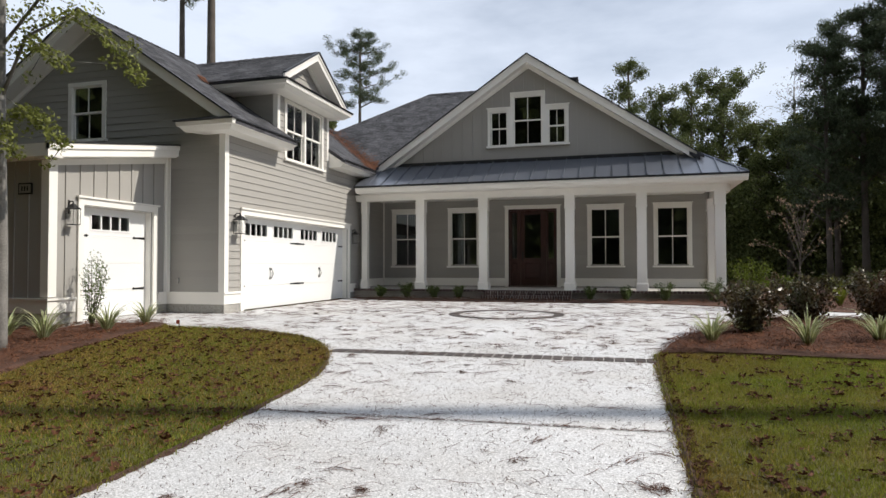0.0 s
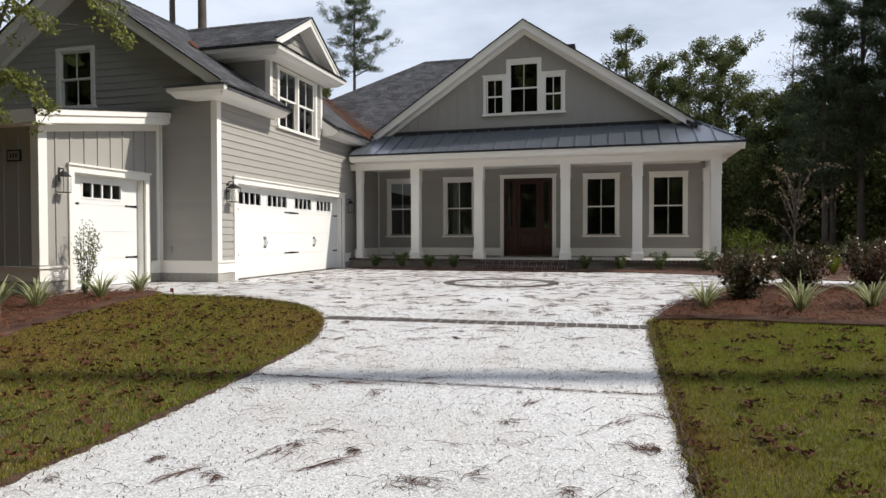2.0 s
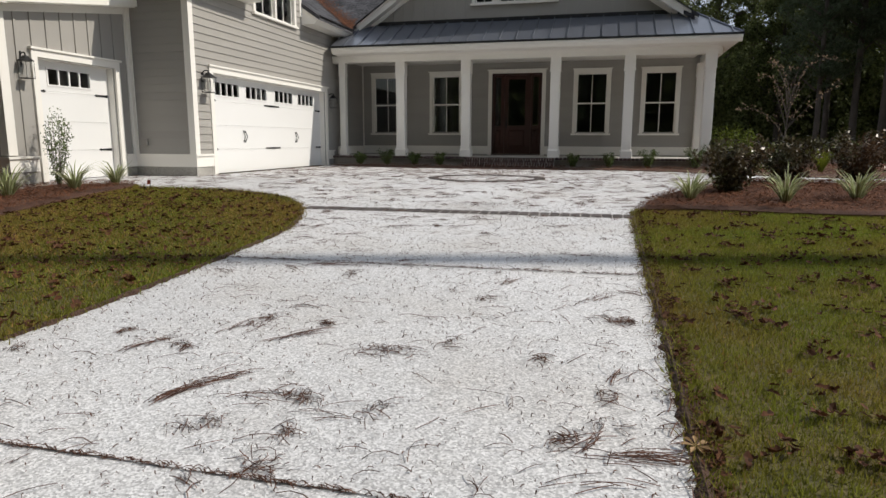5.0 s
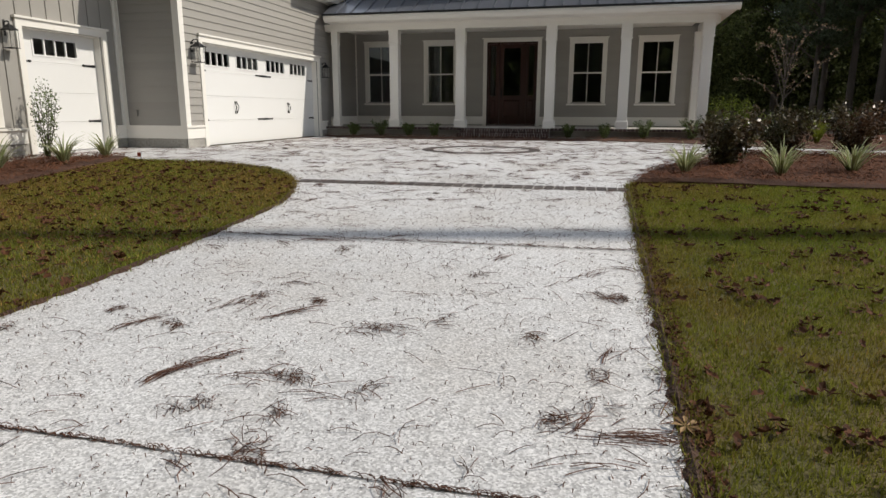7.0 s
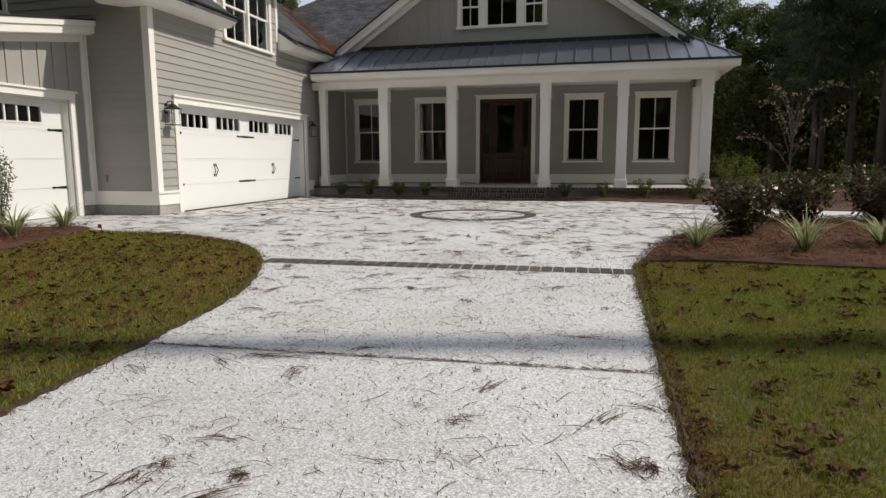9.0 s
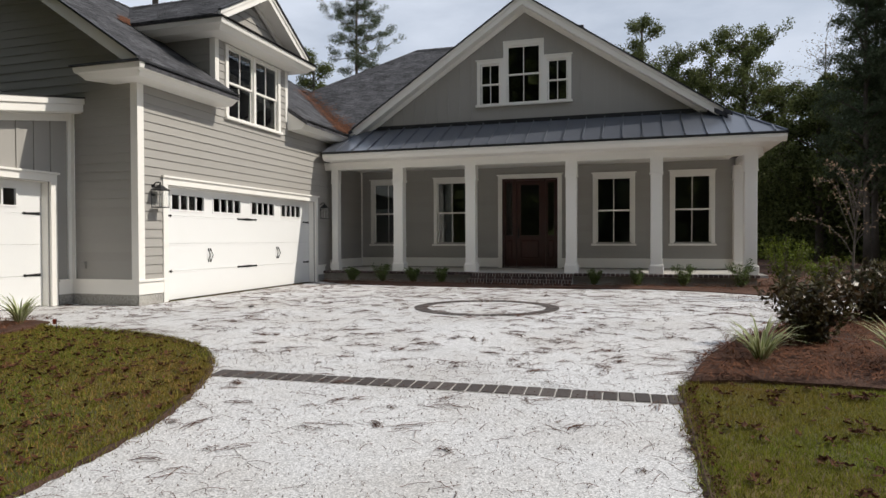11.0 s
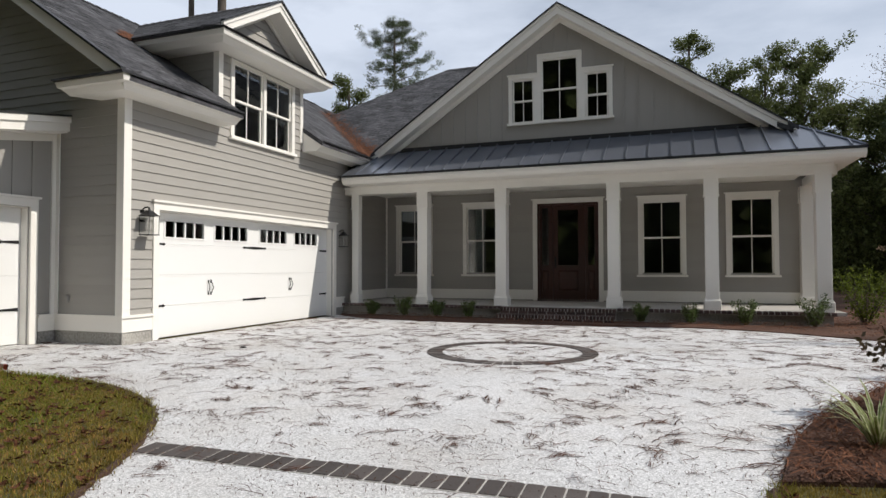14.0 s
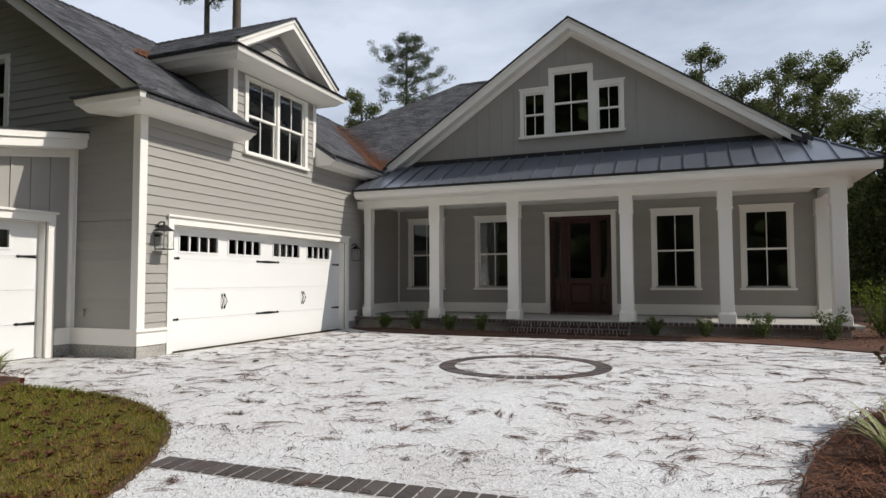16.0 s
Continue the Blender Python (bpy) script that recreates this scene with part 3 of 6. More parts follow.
# ---- windows ----
for a, b in PORCH_WINDOWS:
    window('-y', YW, a, b, 0.94, 2.97, "white double-hung porch window with dark panes")
window('-y', YG, -12.09, -11.04, 3.81, 5.21, "white double-hung window high in the garage gable", head=0.11, cap=False)
window('+x', XG, 13.65, 15.76, 3.63, 5.20, "white twin double-hung dormer window", units=((0, 0.5), (0.5, 1)), head=0.06, cap=False)
window('-y', GW_Y, -3.94, -3.222, 4.68, 5.94, "small white gable window beside the taller one", casing=0.09, head=0.12, horns=(0.035, -0.001))
window('-y', GW_Y, -2.148, -1.44, 4.68, 5.94, "small white gable window beside the taller one", casing=0.09, head=0.12, horns=(-0.001, 0.035))
window('-y', GW_Y, -3.22, -2.15, 4.68, 6.38, "tall white window in the middle of the gable", casing=0.09, head=0.12, horns=(0.0, 0.0))


def garage_door(name, m, W, H, groups, straps, pulls, label):
    """Carriage-style sectional door with casing: origin at the opening's foot, leaf set back."""
    d = thing(name, m, label, "garage door", kind="structure")
    part("side_casing", boxes((-0.12, -0.001, -0.04, 0.03, 0, H + 0.001)), TRIM, d)
    part("side_casing", boxes((W + 0.001, W + 0.12, -0.04, 0.03, 0, H + 0.001)), TRIM, d)
    part("head_casing", boxes((-0.12, W + 0.12, -0.04, 0.03, H + 0.002, H + 0.125), (-0.15, W + 0.15, -0.075, 0.03, H + 0.125, H + 0.16)), TRIM, d)
    part("jamb", boxes((0.0, 0.018, 0.03, 0.2, 0, H), (W - 0.018, W, 0.03, 0.2, 0, H), (0.018, W - 0.018, 0.03, 0.2, H - 0.018, H)), TRIM, d)
    y = 0.16
    n = 4
    for k in range(n):
        z0, z1 = 0.012 + k * (H - 0.03) / n, 0.012 + (k + 1) * (H - 0.03) / n - 0.0025
        pan = Mesh()
        if k < n - 1:
            pan.box(0.02, W - 0.02, y, y + 0.04, z0, z1)
        else:
            zz0, zz1 = 1.70, 1.97
            xs = [0.02] + [v for a, b in groups for v in (a, b)] + [W - 0.02]
            for a, b in zip(xs[::2], xs[1::2]):
                pan.box(a, b, y, y + 0.04, z0, z1)
            for a, b in groups:
                pan.box(a, b, y, y + 0.04, z0, zz0)
                pan.box(a, b, y, y + 0.04, zz1, z1)
        sec = part("section", pan, DOORWHITE, d)
        if k == n - 1:
            for a, b in groups:
                wq = (b - a) / 4
                lite = Mesh()
                for j in range(1, 4):
                    lite.box(a + j * wq - 0.016, a + j * wq + 0.016, y - 0.006, y + 0.03, zz0, zz1)
                lite.box(a - 0.03, b + 0.03, y - 0.012, y - 0.001, zz0 - 0.03, zz0)
                lite.box(a - 0.03, b + 0.03, y - 0.012, y - 0.001, zz1, zz1 + 0.03)
                lite.box(a - 0.03, a, y - 0.012, y - 0.001, zz0, zz1)
                lite.box(b, b + 0.03, y - 0.012, y - 0.001, zz0, zz1)
                part("lite_frame", lite, DOORWHITE, sec)
                for j in range(4):
                    p = part("pane", boxes((a + j * wq + 0.014, a + (j + 1) * wq - 0.014, y + 0.015, y + 0.02, zz0, zz1)), GLASS, sec)
                    p.visible_shadow = False
        else:
            part("bead", boxes((0.03, W - 0.03, y - 0.003, y - 0.001, z0 + 0.01, z0 + 0.03), (0.03, W - 0.03, y - 0.003, y - 0.001, z1 - 0.03, z1 - 0.012)), DOORWHITE, sec)
    for a, b in straps:
        for z in (0.54, 1.575):
            s = Mesh()
            mid = a if a < 0.1 else b if b > W - 0.1 else (a + b) / 2
            for e in (a, b):
                if abs(e - mid) > 0.02:
                    sg = 1 if e > mid else -1
                    prof = [(mid, 0.026), (e - sg * 0.07, 0.014), (e - sg * 0.045, 0.026), (e, 0.0), (e - sg * 0.045, -0.026), (e - sg * 0.07, -0.014), (mid, -0.026)]
                    s.prism([(u, y - 0.001, z + v) for u, v in prof], (0, -0.01, 0))
            part("strap_hinge", s, IRON, d, "black iron strap hinge")
    for u in pulls:
        for sg in (-1, 1):
            s = Mesh()
            s.tube([(u + sg * 0.032, y - 0.005, 0.69), (u + sg * 0.040, y - 0.02, 0.73), (u + sg * 0.050, y - 0.05, 0.815), (u + sg * 0.040, y - 0.02, 0.90), (u + sg * 0.032, y - 0.005, 0.94)], [0.012, 0.008, 0.009, 0.008, 0.012], 6)
            s.box(u + sg * 0.032 - 0.016, u + sg * 0.032 + 0.016, y - 0.008, y - 0.001, 0.675, 0.73)
            s.box(u + sg * 0.032 - 0.016, u + sg * 0.032 + 0.016, y - 0.008, y - 0.001, 0.90, 0.955)
            part("pull_handle", s, IRON, d, "black iron pull handle")
    part("bottom_seal", boxes((0.02, W - 0.02, y + 0.005, y + 0.035, 0.0, 0.012)), JOINT, d)
    return d


garage_door("door_1", pose(XG, 11.93, 0.012, 0, 0, 90), 5.54, 2.12, ((0.32, 1.24), (1.54, 2.47), (2.89, 3.82), (4.14, 5.06)),
            ((0.05, 0.33), (2.34, 3.10), (5.18, 5.49)), (1.41, 3.97), "white double carriage-style garage door, closed, black hardware")
garage_door("door_2", pose(XB, 9.02, 0.012, 0, 0, 90), 1.78, 2.12, ((0.36, 1.30),), ((0.05, 0.29), (1.40, 1.73)), (), "white single carriage-style garage door, closed")
tagged(part("threshold", boxes((XB - 0.18, XB + 0.004, 9.02, 10.8, -0.2, 0.011)), SHELL), "concrete sill under the single garage door", "threshold", kind="structure")

# entrance door with sidelights
fd = thing("door_3", pose(-3.54, YW, FLOOR), "dark mahogany entrance door with glazed sidelights, closed", "front door", kind="structure")
W, H = 1.59, 2.57
part("side_casing", boxes((-0.12, -0.001, -0.04, 0.02, 0, H)), TRIM, fd)
part("side_casing", boxes((W + 0.001, W + 0.12, -0.04, 0.02, 0, H)), TRIM, fd)
part("head_casing", boxes((-0.12, W + 0.12, -0.045, 0.02, H + 0.001, H + 0.095), (-0.155, W + 0.155, -0.085, 0.02, H + 0.095, H + 0.125)), TRIM, fd)
part("frame", boxes((0, 0.05, 0.0, 0.16, 0, H), (W - 0.05, W, 0.0, 0.16, 0, H), (0.05, W - 0.05, 0.0, 0.16, H - 0.05, H), (0.34, 0.40, 0.02, 0.16, 0, H - 0.05), (W - 0.40, W - 0.34, 0.02, 0.16, 0, H - 0.05)), WOOD, fd)


def glazed_leaf(name, x0, x1, stile, low, label):
    z1 = H - 0.055
    leaf = part(name, boxes((x0, x0 + stile, 0.06, 0.105, 0.03, z1), (x1 - stile, x1, 0.06, 0.105, 0.03, z1), (x0 + stile, x1 - stile, 0.06, 0.105, 0.03, 0.27),
                            (x0 + stile, x1 - stile, 0.06, 0.105, z1 - stile, z1), (x0 + stile, x1 - stile, 0.06, 0.105, low, low + 0.14)), WOOD, fd, label)
    q = Mesh()
    a, b = x0 + stile, x1 - stile
    q.loft([[(a, 0.085, 0.27), (b, 0.085, 0.27), (b, 0.085, low), (a, 0.085, low)], [(a + 0.04, 0.065, 0.31), (b - 0.04, 0.065, 0.31), (b - 0.04, 0.065, low - 0.04), (a + 0.04, 0.065, low - 0.04)]])
    part("raised_panel", q, WOOD, leaf)
    part("pane", boxes((a, b, 0.08, 0.086, low + 0.14, z1 - stile)), GLASS, leaf).visible_shadow = False
    return leaf


glazed_leaf("sidelight", 0.05, 0.34, 0.06, 0.80, "glazed mahogany sidelight")
glazed_leaf("sidelight", W - 0.34, W - 0.05, 0.06, 0.80, "glazed mahogany sidelight")
leaf = glazed_leaf("door_leaf", 0.40, W - 0.40, 0.13, 0.80, "mahogany door leaf with a glazed upper half")
hd = Mesh()
hd.box(0.445, 0.485, 0.045, 0.06, 0.86, 1.16)
hd.tube([(0.465, 0.045, 0.90), (0.465, -0.005, 0.92), (0.465, -0.005, 1.04), (0.465, 0.045, 1.06)], 0.009, 6)
part("door_handle", hd, IRON, leaf, "dark metal entry handle")
part("sill", boxes((0.0, W, -0.03, 0.15, 0.001, 0.028)), DRIP, fd)

# ---- roofs ----
def in_poly(poly, x, y):
    """Crossings of the level line y with a polygon, as pairs."""
    xs = []
    for (ax, ay), (bx, by) in zip(poly, poly[1:] + poly[:1]):
        if (ay <= y) != (by <= y):
            xs.append(ax + (y - ay) * (bx - ax) / (by - ay))
    xs.sort()
    return list(zip(xs[::2], xs[1::2]))


def roof_plane(name, poly, along, label, shingled=True, thick=0.10, mat=None):
    """A roof slope with rows of overlapping shingles, along the eave's direction."""
    m = Mesh()
    m.prism(poly, (0, 0, -thick))
    base = tagged(part(name, m, mat or SHINGLE), label, "roof", kind="structure")
    if not shingled:
        return base
    P = [Vector(p) for p in poly]
    e = Vector(along).normalized()
    nrm = (P[1] - P[0]).cross(P[2] - P[0]).normalized()
    if nrm.z < 0:
        nrm = -nrm
    up = nrm.cross(e).normalized()
    if up.z < 0:
        up = -up
    o = P[0]
    q = [((p - o).dot(e), (p - o).dot(up)) for p in P]
    v0, v1 = min(b for a, b in q), max(b for a, b in q)
    vs = []
    v, exp = v0, 0.142
    while v < v1 - 0.03:
        top = min(exp + 0.02, v1 - v)
        for a, b in in_poly(q, 0, min(v + exp * 0.5, v1 - 1e-3)):
            u = a
            while u < b - 0.01:
                w = min(rng.uniform(0.16, 0.34), b - u)
                t = rng.uniform(0.007, 0.012)
                s = rng.uniform(-0.012, 0.004)
                c = [o + e * (u + du) + up * (v + dv) + nrm * h for du, dv, h in ((0.004, s, t), (w - 0.004, s, t), (w - 0.004, top, 0.006), (0.004, top, 0.006))]
                f = [o + e * (u + du) + up * (v + dv) + nrm * h for du, dv, h in ((0.004, s, 0.0), (w - 0.004, s, 0.0), (w - 0.004, s, t), (0.004, s, t))]
                vs += [c, f]
                u += w
        v += exp
    sh = big_mesh("shingles", np.array([[tuple(p) for p in f] for f in vs]), None, SHINGLE, base)
    tagged(sh, kind="stuff")
    return base


EX, EZ = -7.44, 4.00          # garage eave
YE0 = 10.72
YR = YE0 + 0.12               # roof edge over the rake
MY, MZ = 24.1, 7.95           # main ridge
ME_Y = 18.45                  # main front eave line
MS = (MZ - 4.05) / (MY - ME_Y)
def main_y(z):
    return ME_Y + (z - 4.05) / MS


XN = XG - 0.10
VX, VY = RIDGE_X, main_y(RIDGE_Z)
# right slope of the garage wing: up to the ridge, cut by the valley with the main roof
roof_plane("roof_garage_right", [(EX, YR, EZ), (EX, 13.37, EZ), (XN, 13.37, EZ + (EX - XN) * PITCH), (XN, 16.09, EZ + (EX - XN) * PITCH), (EX, 16.09, EZ), (EX, main_y(EZ) + 0.05, EZ), (VX, VY, RIDGE_Z), (VX, YR, RIDGE_Z)], (0, 1, 0), "dark grey asphalt shingle garage roof slope")
roof_plane("roof_garage_left", [(-15.36, YR, EZ), (-15.36, 30.0, EZ), (VX, 30.0, RIDGE_Z), (VX, YR, RIDGE_Z)], (0, 1, 0), "dark grey shingle far garage slope", shingled=False)
HX = -7.35
GL, GR, GFZ = GX - 4.97, GX + 4.97, GAPEX - PITCH * 4.97
roof_plane("roof_main_front", [(-13.0, ME_Y, 4.05), (GL, ME_Y, 4.05), (GL, main_y(GFZ), GFZ), (GX, main_y(GAPEX), GAPEX), (GR, main_y(GFZ), GFZ), (-3.4, MY, MZ), (HX, MY, MZ)], (1, 0, 0), "dark grey shingle front slope of the main roof")
roof_plane("roof_main_left", [(-13.0, ME_Y, 4.05), (HX, MY, MZ), (-13.0, 2 * MY - ME_Y, 4.05)], (0, 1, 0), "dark grey shingle hip end of the main roof")
roof_plane("roof_main_right", [(2.2, ME_Y, 4.05), (-3.4, MY, MZ), (2.2, 29.75, 4.05)], (0, 1, 0), "dark grey shingle right hip of the main roof", shingled=False)
roof_plane("roof_main_rear", [(-13.0, 29.75, 4.05), (HX, MY, MZ), (-3.4, MY, MZ), (2.2, 29.75, 4.05)], (1, 0, 0), "dark grey shingle rear slope of the main roof", shingled=False)
# porch gable's roof runs back into the main roof
GL, GR, GFZ = GX - 4.97, GX + 4.97, GAPEX - PITCH * 4.97
roof_plane("roof_gable_left", [(GL, GY, GFZ), (GL, main_y(GFZ) + 0.2, GFZ), (GX, main_y(GAPEX) + 0.2, GAPEX), (GX, GY, GAPEX)], (0, 1, 0), "dark grey shingle left slope of the front gable")
roof_plane("roof_gable_right", [(GR - 0.14, GY, GFZ + 0.14 * PITCH), (GR - 0.14, main_y(GFZ) + 0.2, GFZ + 0.14 * PITCH), (GX, main_y(GAPEX) + 0.2, GAPEX), (GX, GY, GAPEX)], (0, 1, 0), "dark grey shingle right slope of the front gable", shingled=False)
tagged(part("chimney_cap", boxes((-1.75, -1.35, 21.5, 21.9, 6.2, 7.36), (-1.80, -1.30, 21.45, 21.95, 7.36, 7.42)), DRIP), "small dark metal flue box behind the gable", "chimney", kind="structure")


def ridge_cap(a, b, sa, sb, label):
    """A row of bent cap shingles along a ridge or hip; sa, sb: level vectors to either side with their drop."""
    a, b, sa, sb = Vector(a), Vector(b), Vector(sa), Vector(sb)
    n = max(1, int((b - a).length / 0.2))
    vs = []
    up = Vector((0, 0, 1))
    for k in range(n):
        p, q = a.lerp(b, k / n), a.lerp(b, (k + 1.15) / n)
        h0, h1 = 0.035 + rng.uniform(0, 0.006), 0.022
        for s in (sa, sb):
            vs.append([p + up * h0, q + up * h1, q + s + up * h1, p + s + up * h0])
        vs.append([p + up * h0, p + sa + up * h0, p + sa, p])
        vs.append([p + up * h0, p + sb + up * h0, p + sb, p])
    ob = big_mesh("ridge_cap", np.array([[tuple(v) for v in f] for f in vs]), None, SHINGLE)
    tagged(ob, label, "ridge cap", kind="structure")


ridge_cap((RIDGE_X, YR - 0.03, RIDGE_Z), (RIDGE_X, VY, RIDGE_Z), (0.15, 0, -0.10), (-0.15, 0, -0.10), "dark shingle caps along the garage ridge")
ridge_cap((GX, GY, GAPEX), (GX, main_y(GAPEX), GAPEX), (0.15, 0, -0.10), (-0.15, 0, -0.10), "dark shingle caps along the gable ridge")
ridge_cap((HX, MY, MZ), (-3.4, MY, MZ), (0, 0.15, -0.10), (0, -0.15, -0.10), "dark shingle caps along the main ridge")
ridge_cap((-12.9, ME_Y + 0.1, 4.12), (HX, MY, MZ), (0.11, -0.11, -0.14), (-0.11, 0.11, -0.14), "dark shingle caps along the hip")


def rake(name, apex, half, drop, face, width, deep, label, soffit=0.35, plane=0.0, inset=0.3):
    """Rake boards of a gable: a sloped fascia with a dark drip edge, a lower moulding and the soffit behind it."""
    cx, cz = apex
    for sg in (-1, 1):
        r = thing(name, Matrix(), label, "trim", kind="structure")
        def at(u, z, d):
            return (u, plane + d, z) if face == '-y' else (plane - d, u, z)
        e = cx + sg * half
        ez = cz - drop
        part("fascia", (lambda m: (m.prism([at(cx, cz - 0.012, 0), at(e, ez - 0.012, 0), at(e, ez - width, 0), at(cx, cz - width, 0)], Vector(at(0, 0, 0.03)) - Vector(at(0, 0, 0))), m)[1])(Mesh()), TRIM, r)
        part("moulding", (lambda m: (m.prism([at(cx, cz - 0.012, -0.025), at(e, ez - 0.012, -0.025), at(e, ez - 0.085, -0.025), at(cx, cz - 0.085, -0.025)], Vector(at(0, 0, 0.024)) - Vector(at(0, 0, 0))), m)[1])(Mesh()), TRIM, r)
        part("drip_edge", (lambda m: (m.prism([at(cx, cz + 0.028, -0.055), at(e, ez + 0.028, -0.055), at(e, ez - 0.011, -0.055), at(cx, cz - 0.011, -0.055)], Vector(at(0, 0, 0.09)) - Vector(at(0, 0, 0))), m)[1])(Mesh()), DRIP, r, "dark metal drip edge")
        part("soffit", (lambda m: (m.prism([at(cx, cz - width + 0.03, 0.031), at(e, ez - width + 0.03, 0.031), at(e, ez - width + 0.03, soffit), at(cx, cz - width + 0.03, soffit)], (0, 0, 0.03)), m)[1])(Mesh()), TRIM, r)
        e2, ez2 = cx + sg * (half - inset), cz - drop * (half - inset) / half
        part("frieze", (lambda m: (m.prism([at(cx, cz - width + 0.031, soffit - 0.06), at(e2, ez2 - width + 0.031, soffit - 0.06), at(e2, ez2 - width - 0.10, soffit - 0.06), at(cx, cz - width - 0.10, soffit - 0.06)], Vector(at(0, 0, 0.04)) - Vector(at(0, 0, 0))), m)[1])(Mesh()), TRIM, r)


rake("gable_rake", (GX, GAPEX), 4.97, PITCH * 4.97, '-y', 0.24, 0, "white rake board with dark drip edge on the porch gable", 0.385, GY - 0.035)
rake("garage_rake", (RIDGE_X, RIDGE_Z + 0.02), 3.87, PITCH * 3.87, '-y', 0.24, 0, "white rake board with dark drip edge on the garage gable", 0.445, YR - 0.035, inset=0.6)


def cornice(name, a, b, out, top, wall_gap, label, low=0.20, m0=0, m1=0):
    """A boxed eave from a to b: crown, fascia and soffit back to the wall. out: unit vector away from the wall; m0, m1: mitred ends."""
    a, b, out = Vector(a), Vector(b), Vector(out)
    r = thing(name, Matrix(), label, "trim", kind="structure")
    def sweep(pr):
        m = Mesh()
        run = (b - a).normalized()
        m.loft([[p + out * d + run * (mi * sg * -d) + Vector((0, 0, z)) for d, z in pr] for p, mi, sg in ((a, m0, 1), (b, m1, -1))])
        return m
    part("fascia", sweep([(-0.075, -0.115), (-0.02, -0.10), (0.0, -0.03), (0.0, -0.012), (-0.075, -0.012)]), TRIM, r)
    part("bed_board", sweep([(-wall_gap + 0.02, -low), (-0.16, -low + 0.005), (-0.07, -0.116), (-wall_gap + 0.02, -0.116)]), TRIM, r)
    part("drip_edge", sweep([(-0.06, -0.0115), (0.03, -0.0115), (0.03, 0.022), (-0.06, 0.026)]), DRIP, r, "dark metal drip edge")
    return r


cornice("garage_eave", (EX, YE0, EZ), (EX, 13.37, EZ), (1, 0, 0), EZ, -XG + EX, "white boxed garage eave with a dark edge", m0=1)
cornice("garage_eave", (EX, 16.12, EZ), (EX, 18.42, EZ), (1, 0, 0), EZ, -XG + EX, "white boxed garage eave with a dark edge")
# eave return on the garage front, with its own little sloped roof
cornice("eave_return", (-8.80, YE0, EZ), (EX, YE0, EZ), (0, -1, 0), EZ, YG - YE0, "white eave return under the garage rake", m0=0.7, m1=1)
# hidden filler box, added so sunlight does not leak through the mitred corner
tagged(part("eave_leak_plug", boxes((EX - 0.50, EX - 0.08, YE0 + 0.08, YG - 0.02, EZ - 0.114, EZ - 0.02)), TRIM), "hidden white box added in the eave corner to stop a light leak", "trim", kind="structure")
rr = Mesh()
rr.prism([(-8.83, YE0 - 0.05, EZ + 0.02), (EX + 0.03, YE0 - 0.05, EZ + 0.02), (EX + 0.0, YR + 0.05, EZ + 0.055), (EX - 0.22, YG, EZ + 0.20), (-8.50, YG, EZ + 0.20)], (0, 0, -0.03))
tagged(part("return_roof", rr, SHINGLE), "small shingled cap over the eave return", "roof", kind="structure")
for y0 in (13.35, 16.105):
    rs = Mesh()
    rs.prism([(EX - 0.01, y0, EZ - 0.025), (XG + 0.001, y0, EZ + 0.34), (XG + 0.001, y0, EZ - 0.198), (EX - 0.165, y0, EZ - 0.193), (EX - 0.085, y0, EZ - 0.115), (EX - 0.022, y0, EZ - 0.098)], (0, 0.016, 0))
    trim("eave_end", rs, "white end board of the garage eave")

# dormer
DMY, DZ, DX = 14.66, 6.60, -7.60
DE0, DE1, DEZ, DEX = 12.80, 16.52, 5.40, -7.42
DP = (DZ - DEZ - 0.1) / (DE1 - DMY)
def rx(z):
    """Where the garage slope reaches height z."""
    return EX - (z - EZ) / PITCH


for nm, ye in (("roof_dormer_near", DE0), ("roof_dormer_far", DE1)):
    roof_plane(nm, [(DX, ye, DEZ + 0.06), (rx(DEZ + 0.06) - 0.1, ye, DEZ + 0.06), (rx(DZ) - 0.1, DMY, DZ), (DX, DMY, DZ)], (1, 0, 0), "dark grey shingle dormer roof slope", thick=0.06)
ridge_cap((DX, DMY, DZ), (RIDGE_X + 0.1, DMY, DZ), (0, 0.15, -0.10), (0, -0.15, -0.10), "dark shingle caps along the dormer ridge")
rake("dormer_rake", (DMY, DZ), 1.72, 1.72 * DP, '+x', 0.21, 0, "white rake board with dark drip edge on the dormer", 0.395, DX + 0.035)
pedi = Mesh()
pedi.prism([(DX - 0.37, DE0 + 0.3, DEZ), (DX - 0.37, DE1 - 0.3, DEZ), (DX - 0.37, DMY, DZ - 0.2)], (-0.1, 0, 0))
wp = tagged(part("wall_pediment", pedi, SIDING), "grey lap-sided pediment of the dormer", "wall", kind="structure")
laps(wp, '+x', DX - 0.37, DE0 + 0.2, DE1 - 0.2, DEZ + 0.04, DZ - 0.3, [], span=lambda z: (DMY - (DZ - 0.25 - z) / DP, DMY + (DZ - 0.25 - z) / DP))
cornice("dormer_eave", (DEX, DE0, DEZ), (DEX, DE1, DEZ), (1, 0, 0), DEZ, -XG + DEX, "white boxed eave across the dormer's front", m0=1, m1=1)
cornice("dormer_eave", (DEX, DE0, DEZ), (rx(DEZ) - 0.05, DE0, DEZ), (0, -1, 0), DEZ, DY0 - DE0, "white boxed side eave of the dormer", m0=1)
cornice("dormer_eave", (DEX, DE1, DEZ), (rx(DEZ) - 0.05, DE1, DEZ), (0, 1, 0), DEZ, DE1 - DY1, "white boxed side eave of the dormer", m0=1)
sk = Mesh()
